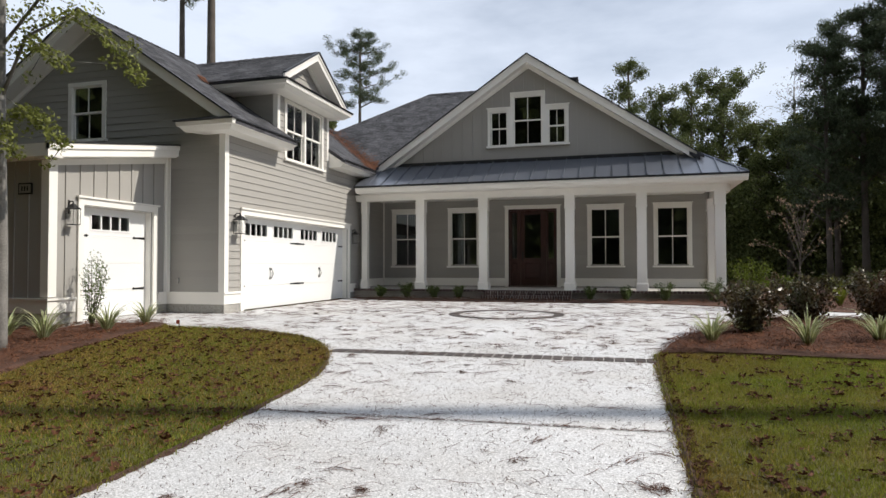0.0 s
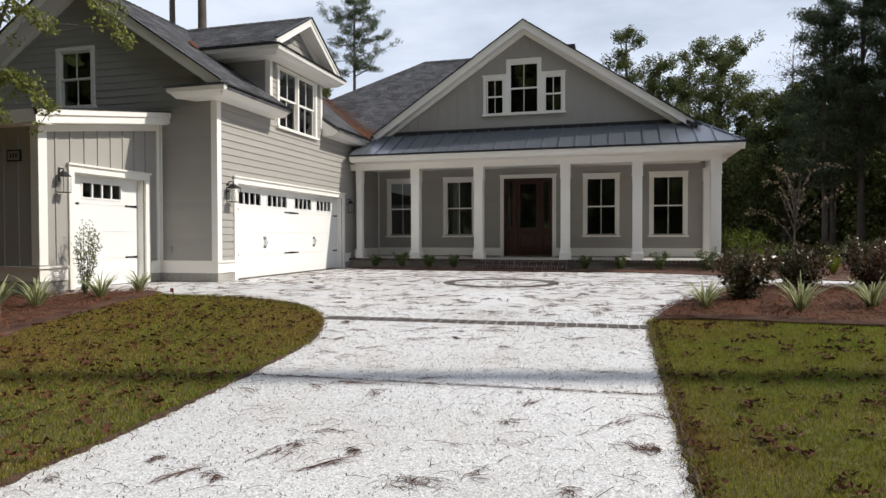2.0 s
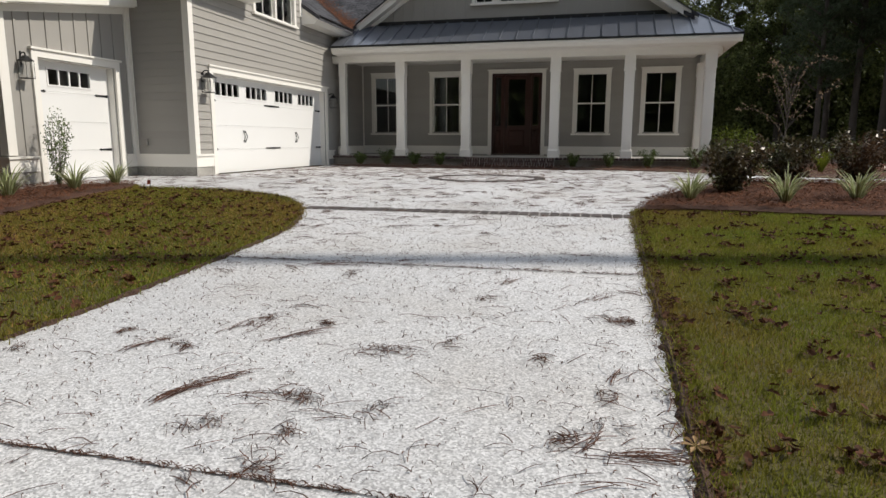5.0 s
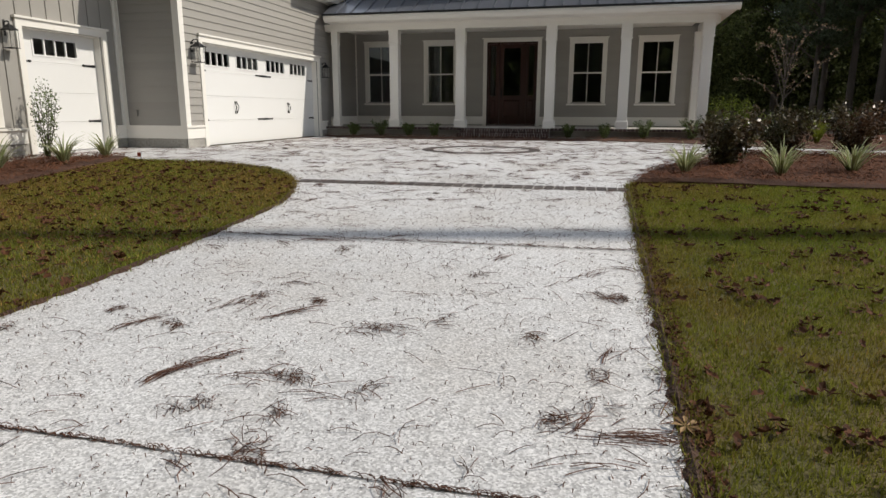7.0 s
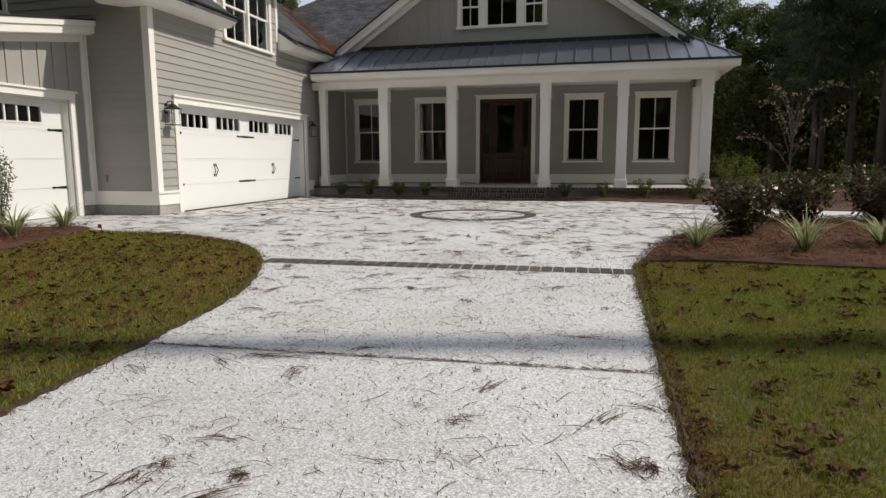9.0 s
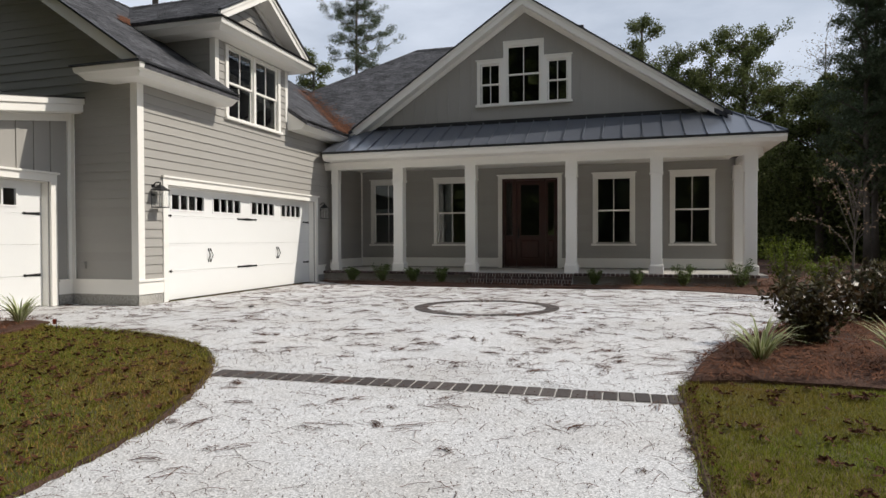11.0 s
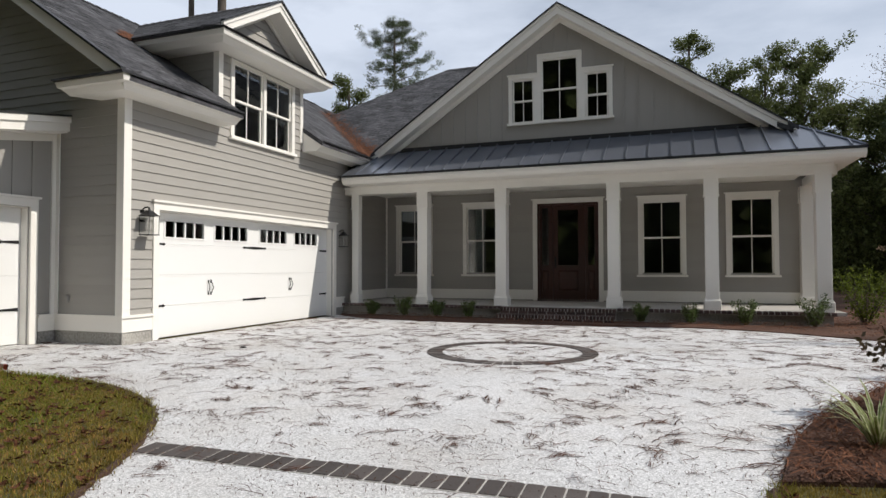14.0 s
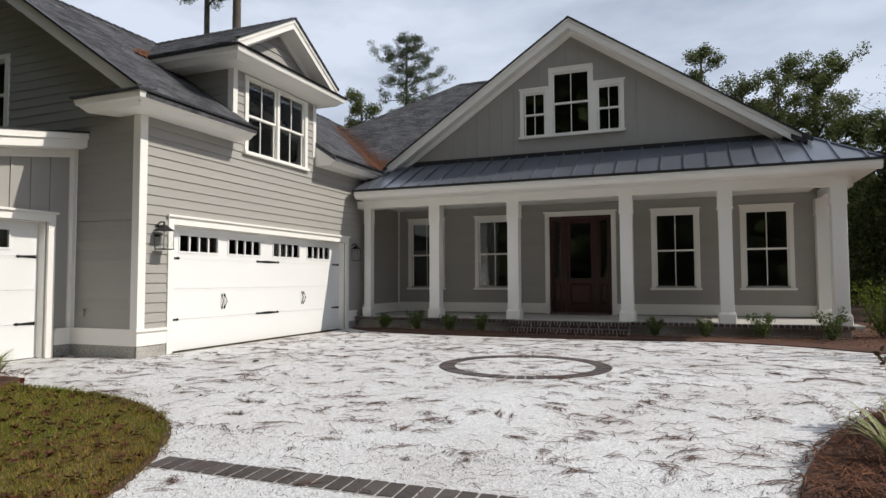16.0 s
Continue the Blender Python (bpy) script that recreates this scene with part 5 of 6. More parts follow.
# unseen tree ring, added to cut skylight on front walls and darken window reflections
for k in range(110):
    a = 2 * math.pi * k / 110
    rr_ = rng.uniform(33, 46) if math.cos(a) > 0.35 else (rng.uniform(21, 30) if math.sin(a) > -0.3 else rng.uniform(15.5, 21))
    x, y = 1 + rr_ * math.cos(a), 8 + rr_ * 1.1 * math.sin(a)
    if (y > 24 and -30 < x < 34) or (y > 7 and x < 0):
        continue
    h = rng.uniform(9, 14) if x > 8 else rng.uniform(23, 31)
    n = 950
    t = rng.uniform(0, 1, n)
    ang = rng.uniform(0, 2 * math.pi, n)
    rad = 3.2 * (0.4 + 0.6 * rng.uniform(0, 1, n)) * (1.05 - 0.5 * t)
    cb.append(np.stack([x + rad * np.cos(ang), y + rad * np.sin(ang), h * t - 1], axis=1))
big_mesh("treeline", leaf_quads(np.concatenate(cb), 1.5, 1.0), None, WOODS_LEAF, woods)

# ---- young tree by the garage bed ----
yt = thing("young_tree", pose(-8.26, 6.5, float(gz(6.5)) - 0.03), "slim pale-barked tree with yellow-green autumn leaves", "tree")
m = Mesh()
m.tube([(0, 0, 0), (0.02, 0.02, 0.3), (0.0, 0.03, 1.5), (-0.05, 0.02, 3.2), (-0.03, 0, 4.8), (0, 0.05, 6.5)], [0.12, 0.085, 0.08, 0.07, 0.05, 0.02], 9)
leafy_pts = []
for p in ([(-0.05, 0, 3.5), (0.3, 0.1, 4.45), (0.9, 0.25, 4.75), (1.5, 0.35, 4.35), (1.95, 0.42, 3.78)], [(-0.05, 0.02, 3.1), (0.35, 0, 3.35), (0.7, 0.02, 3.2), (1.05, 0.02, 2.85)],
          [(-0.03, 0, 4.3), (0.4, 0.2, 5.0), (1.0, 0.3, 5.25)], [(-0.04, 0, 2.9), (0.25, -0.2, 3.1), (0.6, -0.3, 2.7)], [(-0.03, 0, 4.5), (-0.6, 0.3, 5.2), (-1.2, 0.5, 5.3)], [(0.3, 0.1, 4.45), (0.75, -0.1, 4.2), (1.2, -0.1, 3.9)], [(-0.03, 0, 5.0), (0.5, 0.4, 5.6), (0.9, 0.8, 5.6)]):
    m.tube(p, [0.028 - 0.005 * i for i in range(len(p))], 5)
    q = smooth_line(p, 9)
    leafy_pts += q[6:]
    for b in q[7::4]:
        e = Vector(b) + Vector((rng.normal() * 0.22, rng.normal() * 0.22, rng.normal() * 0.18))
        m.tube([b, e], [0.006, 0.003], 4)
        leafy_pts.append(tuple(e))
part("trunk", m, BARK_PALE, yt, smooth=True)
big_mesh("crown", leaf_quads(clump_points(leafy_pts, (0.15, 0.15, 0.13), 22), 0.066, 0.042), None, YELLOW_LEAF, yt)

# ---- shrubs and grasses ----
def shrub(name, x, y, w, h, n, leaf, mat, label, group="", stems=9, up=0.3, z0=0.03, hollow=0.5):
    s = thing(name, pose(x, y, float(gz(y)) + z0), label, "shrub", group=group)
    m = Mesh()
    pts = []
    for k in range(stems):
        a = k * 2.4 + rng.uniform(-0.4, 0.4)
        e = Vector((math.cos(a) * w * rng.uniform(0.2, 0.5), math.sin(a) * w * rng.uniform(0.2, 0.5), h * rng.uniform(0.65, 1.0)))
        path = [(e.x * 0.08, e.y * 0.08, 0), tuple(e * 0.5 + Vector((e.x * 0.12, e.y * 0.12, 0.04 * h))), tuple(e)]
        m.tube(path, [0.010, 0.007, 0.003], 5)
        q = smooth_line(path, 10)
        pts += q[3:]
    part("branchwork", m, BARK, s)
    c = clump_points(pts, (w * 0.17, w * 0.17, h * 0.12), max(1, n // len(pts)))
    c[:, 2] = np.maximum(c[:, 2], 0.03)
    big_mesh("foliage", leaf_quads(c, leaf[0], leaf[1], up), None, mat, s)
    return s


for x, y, w, h in ((1.86, 9.95, 0.95, 0.80), (3.05, 11.75, 1.1, 0.82), (4.2, 12.0, 1.1, 0.9), (5.4, 11.4, 1.1, 0.85)):
    shrub("magnolia_shrub", x, y, w, h, 2500, (0.088, 0.038), MAG_LEAF, "dark glossy magnolia shrub with bronze leaf backs", "magnolias by the drive", 16)
for x, h, w in ((-6.95, 0.34, 0.34), (-6.10, 0.42, 0.42), (-5.27, 0.36, 0.36), (-4.50, 0.34, 0.36), (-0.78, 0.36, 0.3), (0.18, 0.36, 0.36), (1.18, 0.46, 0.42), (2.36, 0.56, 0.44)):
    shrub("porch_shrub", x, 17.55, w * 1.2, h * 1.05, 1000, (0.055, 0.022), SHRUB_LEAF, "small green shrub in straw before the porch", "shrubs along the porch", 9, up=0.5, z0=0.06)
shrub("lime_bush", 3.45, 18.7, 1.15, 1.12, 2200, (0.06, 0.028), LIME_LEAF, "bright yellow-green bush beyond the porch corner", stems=16)
shrub("lime_bush", 4.0, 17.7, 0.9, 0.7, 2000, (0.06, 0.028), LIME_LEAF, "bright yellow-green bush beyond the porch corner", stems=16)
shrub("sapling", -8.92, 8.76, 0.52, 1.3, 1200, (0.055, 0.02), SHRUB_LEAF, "thin multi-stemmed sapling before the garage bay", stems=7, up=0.6)
for x, y, h in ((6.0, 17.5, 0.5), (7.5, 16.5, 0.6), (8.6, 18.5, 0.8), (6.8, 20.0, 0.9), (9.8, 17.2, 0.7), (11.0, 19.0, 0.9)):
    shrub("low_shrub", x, y, 1.0, h, 900, (0.09, 0.04), WOODS_LEAF, "dull green shrub at the edge of the woods", "low shrubs before the woods", 12)


def blades(n, length, width, splay, droop, seg=4):
    """Arching strap leaves from one root, as strips of quads: centre and edge."""
    mid, edge = [], []
    for k in range(n):
        a = k * 2.4 + rng.uniform(-0.5, 0.5)
        out_ = Vector((math.cos(a), math.sin(a), 0))
        side = Vector((-math.sin(a), math.cos(a), 0))
        L = length * rng.uniform(0.6, 1.1)
        sp = splay * rng.uniform(0.25, 1.15)
        pts = []
        for t in np.linspace(0, 1, seg + 1):
            ang = sp + droop * rng.uniform(0.8, 1.2) * t * t
            pts.append(out_ * (0.03 + L * t * math.sin(ang)) + Vector((0, 0, L * t * math.cos(ang) * (1 - 0.12 * t))))
        for i in range(seg):
            w0 = width * (1 - (i / seg) ** 2 * 0.9) * 0.5
            w1 = width * (1 - ((i + 1) / seg) ** 2 * 0.98) * 0.5
            p, q = pts[i], pts[i + 1]
            mid.append([p - side * w0 * 0.5, p + side * w0 * 0.5, q + side * w1 * 0.5, q - side * w1 * 0.5])
            for sg in (-1, 1):
                edge.append([p + side * w0 * 0.5 * sg, p + side * w0 * sg, q + side * w1 * sg, q + side * w1 * 0.5 * sg])
    f = lambda L_: np.array([[tuple(v) for v in fc] for fc in L_])
    return f(mid), f(edge)


for k, (x, y, s) in enumerate(((1.22, 9.0, 1.0), (2.38, 8.97, 1.15), (3.35, 9.42, 1.15), (4.5, 9.2, 1.0), (-9.1, 7.3, 1.15), (-8.35, 7.3, 1.2), (-8.12, 8.28, 1.1), (-8.15, 9.2, 1.05))):
    fl = thing("flax_plant", pose(x, y, float(gz(y)) + 0.04), "variegated flax lily with cream-edged strap leaves", "plant", group="flax lilies in the beds")
    mid, edge = blades(60, 0.58 * s, 0.03, 0.5, 0.45)
    big_mesh("foliage", mid, None, FLAX, fl)
    tagged(big_mesh("leaf_margin", edge, None, CREAM, fl), "cream leaf margins")
for x, y, h in ((5.0, 16.6, 0.95), (7.2, 15.2, 0.8)):
    og = thing("ornamental_grass", pose(x, y, 0.03), "tall olive ornamental grass in the straw bed", "grass")
    mid, edge = blades(140, h, 0.012, 0.35, 0.35)
    big_mesh("foliage", np.concatenate([mid, edge]), None, GRASS, og)

# small bare tree in the far bed
bt = thing("crape_myrtle", pose(3.85, 15.4, 0.04), "small slender tree with arching twigs and few rusty leaves", "tree")
m = Mesh()
tw = []
m.tube([(0, 0, -0.03), (0.01, 0, 0.5), (0.03, 0, 1.0), (0.08, 0.02, 1.6), (0.16, 0.04, 2.2)], [0.024, 0.020, 0.016, 0.011, 0.005], 7)
ARCHES = [[(0.02, 0, 0.75), (-0.22, 0, 1.15), (-0.62, 0.05, 1.42), (-1.02, 0.05, 1.42)], [(0.05, 0, 1.2), (-0.10, 0.1, 1.75), (-0.34, 0.12, 2.12), (-0.62, 0.1, 2.05)],
          [(0.08, 0, 1.6), (0.22, -0.1, 2.15), (0.52, -0.15, 2.42), (0.95, -0.15, 2.40)], [(0.04, 0, 1.0), (0.35, 0.1, 1.35), (0.75, 0.15, 1.72), (1.08, 0.2, 1.95)],
          [(0.08, 0.02, 1.6), (0.02, 0.2, 2.0), (-0.12, 0.3, 2.35), (-0.35, 0.35, 2.45)]]
for k in range(11):
    a = k * 2.4
    z0 = 0.92 + 0.08 * k
    ARCHES.append([(0.03, 0, z0), (0.10 * math.cos(a) + 0.03, 0.10 * math.sin(a), z0 + 0.3), (0.26 * math.cos(a) + 0.06, 0.26 * math.sin(a), z0 + 0.62), (0.36 * math.cos(a) + 0.1, 0.36 * math.sin(a), z0 + 0.85)])
for k, p in enumerate(ARCHES):
    m.tube(smooth_line(p, 4), [0.0105 - 0.0007 * i for i in range(13)], 5)
    q = smooth_line(p, 8)
    for b in q[5::2]:
        e = Vector(b) + Vector((rng.normal() * 0.07, rng.normal() * 0.07, rng.uniform(-0.02, 0.12)))
        m.tube([b, e], [0.0035, 0.0015], 4)
        if k < 5 or rng.uniform() < 0.1:
            tw += [tuple(e), tuple(b)]
part("trunk", m, BARK, bt)
big_mesh("foliage", leaf_quads(clump_points(tw, (0.045, 0.045, 0.045), 3), 0.055, 0.028), None, RUST_LEAF, bt)

# ---- on the ground ----
fg = thing("marker_flag", pose(-7.33, 9.05, float(gz(9.05)) + 0.0), "small orange utility marker flag at the lawn's corner", "flag")
st_ = Mesh()
st_.tube([(0, 0, -0.03), (0.005, 0, 0.16)], 0.004, 5)
part("stake", st_, IRON, fg)
part("pennant", boxes((-0.06, 0.0, -0.002, 0.002, 0.09, 0.155)), ORANGE, fg)
dk = Mesh()
dk.tube([(0, 0, 0), (0, 0, 0.018), (0, 0, 0.03)], [0.05, 0.05, 0.035], 12)
tagged(part("drain_cap", dk, IRON), "small black cap set in the drive", "cap").matrix_basis = pose(-6.05, 11.64, 0.0)
for name, y0, y1, x0, x1 in (("joint", 4.66, 4.79, -3.05, 0.44), ("joint", 1.66, 1.70, -3.25, 0.45)):
    m = Mesh()
    n = 70
    top = []
    for k in range(n + 1):
        s = k / n
        x, y = x0 + (x1 - x0) * s, y0 + (y1 - y0) * s + 0.010 * noise.noise(Vector((k * 0.9, y0, 0)))
        w = 0.0015 + 0.006 * abs(noise.noise(Vector((k * 1.3, y1, 3))))
        top.append((x, y - w, y + w))
    for a, b in zip(top, top[1:]):
        m.add([(a[0], a[1], float(gz(a[1])) + 0.0155), (b[0], b[1], float(gz(b[1])) + 0.0155), (b[0], b[2], float(gz(b[2])) + 0.0155), (a[0], a[2], float(gz(a[2])) + 0.0155)], [(0, 1, 2, 3)])
    tagged(part("drive_joint", m, JOINT), "dark dirt-filled joint across the drive", "joint", kind="structure")
m = Mesh()
m.prism([(-3.70, 7.43, float(gz(7.43)) + 0.016), (0.45, 7.52, float(gz(7.52)) + 0.016), (0.45, 7.76, float(gz(7.76)) + 0.016), (-3.72, 7.67, float(gz(7.67)) + 0.016)], (0, 0, -0.03))
band = tagged(part("paver_band", m, MORTAR), "band of dark brick pavers across the drive", "paver band", kind="structure")
pv = Mesh()
pv.chamfered(-0.0565, 0.0565, -0.114, 0.114, -0.03, 0.0, 0.006)
PV = pv.data("paver", PAVER)
tilt = math.degrees(math.atan(0.041))
for k in range(34):
    x = -3.66 + 0.1225 * k
    if x < 0.42:
        y = 7.55 + 0.0217 * (x + 3.7)
        piece("paver", PV, pose(x, y, float(gz(y)) + 0.022 + rng.uniform(-0.002, 0.002), tilt, 0, 1.2 + rng.uniform(-1.2, 1.2)), band)
ring = Mesh()
RC, R0, R1 = (-2.22, 12.52), 0.96, 1.18
cs_ = [(math.cos(2 * math.pi * k / 96), math.sin(2 * math.pi * k / 96)) for k in range(97)]
for (c0, s0), (c1, s1) in zip(cs_, cs_[1:]):
    ring.add([(RC[0] + R0 * c0, RC[1] + R0 * s0, 0.016), (RC[0] + R1 * c0, RC[1] + R1 * s0, 0.016), (RC[0] + R1 * c1, RC[1] + R1 * s1, 0.016), (RC[0] + R0 * c1, RC[1] + R0 * s1, 0.016)], [(0, 1, 2, 3)])
rg = tagged(part("paver_ring", ring, MORTAR), "ring of dark brick pavers in the court", "paver ring", kind="structure")
pv2 = Mesh()
pv2.loft([[(-0.106, -0.045, z), (0.106, -0.052, z), (0.106, 0.052, z), (-0.106, 0.045, z)] for z in (-0.02, 0.005)])
PV2 = pv2.data("paver", PAVER)
for k in range(60):
    a = 2 * math.pi * k / 60
    piece("paver", PV2, pose(RC[0] + 1.07 * math.cos(a), RC[1] + 1.07 * math.sin(a), 0.016 + rng.uniform(-0.002, 0.002), 0, 0, math.degrees(a) + rng.uniform(-1.5, 1.5)), rg)


# ---- litter and grass ----
def inside(poly, x, y):
    res = np.zeros(len(x), bool)
    for (ax, ay), (bx, by) in zip(poly, poly[1:] + poly[:1]):
        c = (ay <= y) != (by <= y)
        with np.errstate(divide='ignore', invalid='ignore'):
            xi = ax + (y - ay) * (bx - ax) / (by - ay if by != ay else 1e-9)
        res ^= c & (x < xi)
    return res


def ribbons(x, y, z, ang, length, width, curl, lift):
    """Thin curved strips lying at the points: three quads each."""
    n = len(x)
    a = ang[:, None] + curl[:, None] * np.linspace(-1, 1, 4)[None, :]
    step = (length / 3)[:, None]
    dx = np.concatenate([np.zeros((n, 1)), np.cumsum(np.cos(a[:, :3]) * step, axis=1)], axis=1)
    dy = np.concatenate([np.zeros((n, 1)), np.cumsum(np.sin(a[:, :3]) * step, axis=1)], axis=1)
    px, py = x[:, None] + dx - dx.mean(1, keepdims=True), y[:, None] + dy - dy.mean(1, keepdims=True)
    pz = z + np.abs(np.sin(np.linspace(0, math.pi, 4)))[None, :] * lift[:, None]
    pz = pz + gz(py)
    nx, ny = -np.sin(a) * width[:, None] * 0.5, np.cos(a) * width[:, None] * 0.5
    P = np.stack([px - nx, py - ny, pz], axis=2)
    Q = np.stack([px + nx, py + ny, pz + 0.0015], axis=2)
    return np.concatenate([np.stack([P[:, i], P[:, i + 1], Q[:, i + 1], Q[:, i]], axis=1) for i in range(3)])


def scatter(poly, box, n):
    x = rng.uniform(box[0], box[1], n)
    y = rng.uniform(box[2], box[3], n)
    k = inside(poly, x, y)
    return x[k], y[k]


TANGLES = [(-1.15, 2.29, 70, 0.075), (-0.95, 2.90, 65, 0.085), (-1.43, 1.96, 36, 0.05), (-2.02, 2.71, 30, 0.045), (-2.50, 2.83, 24, 0.03), (-1.82, 3.25, 34, 0.05), (-0.79, 2.25, 22, 0.05),
           (-1.05, 2.01, 26, 0.05), (0.15, 2.60, 26, 0.045), (-0.01, 2.19, 40, 0.055), (0.22, 3.67, 34, 0.06), (-0.65, 3.08, 24, 0.05), (-0.18, 2.95, 22, 0.045), (-1.01, 1.76, 40, 0.06), (-1.76, 4.38, 26, 0.06)]
SPRAYS = [(-1.68, 2.20, 1.15, 22, 0.05), (-1.55, 2.42, 0.7, 16, 0.06), (-1.54, 2.97, 0.8, 18, 0.08), (-2.23, 2.71, 1.1, 14, 0.06), (0.28, 2.13, 0.12, 30, 0.07), (-2.0, 4.61, 0.2, 22, 0.10)]
xs, ys, an, ln, cu_ = [], [], [], [], []
def add_needles(x, y, a, l, c):
    xs.append(x); ys.append(y); an.append(a); ln.append(l); cu_.append(c)


def spray(a, b, th, n, k, fan=0.14, lo=0.10, hi=0.22):
    """Needles blown into one streak."""
    s = rng.normal(0, k, n)
    add_needles(a + s * math.cos(th) + rng.normal(0, 0.022, n), b + s * math.sin(th) + rng.normal(0, 0.022, n), rng.normal(th, fan, n), rng.uniform(lo, hi, n), rng.normal(0, 0.14, n))


def tangle(a, b, n, k):
    """A crumpled knot of needles and twigs."""
    th = rng.uniform(0, 3.14)
    u, v = rng.normal(0, k, n), rng.normal(0, k * 0.5, n)
    add_needles(a + u * math.cos(th) - v * math.sin(th), b + u * math.sin(th) + v * math.cos(th), rng.uniform(0, 6.3, n), rng.uniform(0.03, 0.13, n), rng.normal(0, 0.8, n))


x, y = scatter(DRIVE, (-9.4, 3.0, -5.0, 17.3), 7000)
add_needles(x, y, rng.normal(0.15, 1.0, len(x)), rng.uniform(0.04, 0.18, len(x)), rng.normal(0, 0.35, len(x)))
cx, cy = scatter(DRIVE, (-4.4, 0.5, -8.0, 0.2), 110)
for a, b in zip(cx, cy):
    tangle(a, b, int(6 + rng.gamma(1.2, 9)), rng.uniform(0.03, 0.07))
x, y = scatter(DRIVE, (-4.5, 0.6, 0.5, 8.5), 9000)
add_needles(x, y, rng.uniform(0, 6.3, len(x)), rng.uniform(0.006, 0.03, len(x)), rng.normal(0, 0.5, len(x)))
cx, cy = scatter(DRIVE, (-9.4, 3.5, 8.2, 17.2), 1250)
for a, b in zip(cx, cy):
    if rng.uniform() < 0.7:
        spray(a, b, rng.normal(0.12, 0.7), int(rng.integers(4, 16)), rng.uniform(0.04, 0.13), 0.45, 0.07, 0.2)
    else:
        tangle(a, b, int(rng.integers(6, 22)), rng.uniform(0.04, 0.09))
cx, cy = scatter(DRIVE, (-4.0, 0.5, 0.2, 8.3), 120)
for a, b in zip(cx, cy):
    if rng.uniform() < 0.6:
        spray(a, b, rng.normal(0.45, 0.7), int(rng.integers(3, 12)), rng.uniform(0.02, 0.08), 0.25)
    else:
        tangle(a, b, int(6 + rng.gamma(1.2, 8)), rng.uniform(0.02, 0.05))
for a, b, n, k in TANGLES:
    tangle(a, b, n, k)
for a, b, th, n, k in SPRAYS:
    spray(a, b, th, n, k)
for (ax, ay), (bx, by) in zip(RIGHT_EDGE, RIGHT_EDGE[1:]):
    if -2 < ay < 12.5 and by > -2:
        L = math.hypot(bx - ax, by - ay)
        n = int(130 * L)
        s = rng.uniform(0, 1, n)
        add_needles(ax + (bx - ax) * s + rng.normal(0.0, 0.035, n), ay + (by - ay) * s + rng.normal(0, 0.03, n), rng.normal(1.6, 0.9, n), rng.uniform(0.05, 0.16, n), rng.normal(0, 0.5, n))
for (ax, ay), (bx, by) in zip(LEFT_EDGE, LEFT_EDGE[1:]):
    if ay > -1:
        L = math.hypot(bx - ax, by - ay)
        n = int(70 * L)
        s = rng.uniform(0, 1, n)
        add_needles(ax + (bx - ax) * s + rng.normal(0, 0.035, n), ay + (by - ay) * s + rng.normal(0, 0.035, n), rng.uniform(0, 6, n), rng.uniform(0.05, 0.15, n), rng.normal(0, 0.5, n))
for y0, y1, x0, x1 in ((4.66, 4.79, -3.05, 0.44), (1.66, 1.70, -3.25, 0.45)):
    n = 520
    s = rng.uniform(0, 1, n)
    add_needles(x0 + (x1 - x0) * s, y0 + (y1 - y0) * s + rng.normal(0, 0.005, n), rng.normal(0, 0.5, n), rng.uniform(0.012, 0.055, n), rng.normal(0, 0.4, n))
X, Y, A, LN, C = (np.concatenate(q) for q in (xs, ys, an, ln, cu_))
k = inside(DRIVE, X, Y) | (np.abs(X - 0.45) < 0.14)
X, Y, A, LN, C = X[k], Y[k], A[k], LN[k], C[k]
nd = big_mesh("pine_needles", ribbons(X, Y, 0.018, A, LN, np.where(Y < 8.3, rng.uniform(0.0020, 0.0040, len(X)), rng.uniform(0.003, 0.006, len(X))), C, rng.uniform(0.0, 0.016, len(X))), None, NEEDLE)
tagged(nd, "brown pine needles scattered in drifts on the drive", "pine needles", kind="stuff")

BED_L = [(XB, 9.32), (-8.6, 9.45), (-7.95, 9.50), (-7.9, 9.2), (-7.72, 8.35), (-7.45, 7.2), (-7.15, 6.1), (-6.85, 5.3), (-7.6, 4.2), (-10.0, 3.6), (-13, 3.6), (-13, YB), (XB, YB)]
BED_R = [(0.53, 8.15), (0.66, 8.90), (0.92, 9.66), (1.28, 10.36), (1.70, 11.05), (2.28, 12.0), (2.93, 12.73), (4.2, 12.73), (9.5, 12.28), (9.5, 8.5), (6.0, 8.45), (3.0, 8.2), (1.75, 8.28), (1.05, 8.30)]
BED_P = [(XG, 17.7)] + FAR_EDGE[::-1][::3] + [(9.5, 22.0), (2.85, 22.0), (2.85, 17.9), (XG, 17.9)]
P_ = []
for poly, box, n in ((BED_L, (-13, -6.8, 3.6, 9.9), 14000), (BED_R, (0.5, 9.5, 8.1, 12.8), 22000), (BED_P, (-8, 9.5, 14.1, 22), 14000)):
    x, y = scatter(poly, box, n)
    P_.append((x, y))
x, y = np.concatenate([p[0] for p in P_]), np.concatenate([p[1] for p in P_])
sb = big_mesh("pine_straw", ribbons(x, y, 0.08, rng.uniform(0, 6.3, len(x)), rng.uniform(0.1, 0.24, len(x)), rng.uniform(0.004, 0.009, len(x)), rng.normal(0, 0.4, len(x)), rng.uniform(0, 0.04, len(x))), None, STRAW)
tagged(sb, "loose reddish pine straw on the beds", "pine straw", kind="stuff")

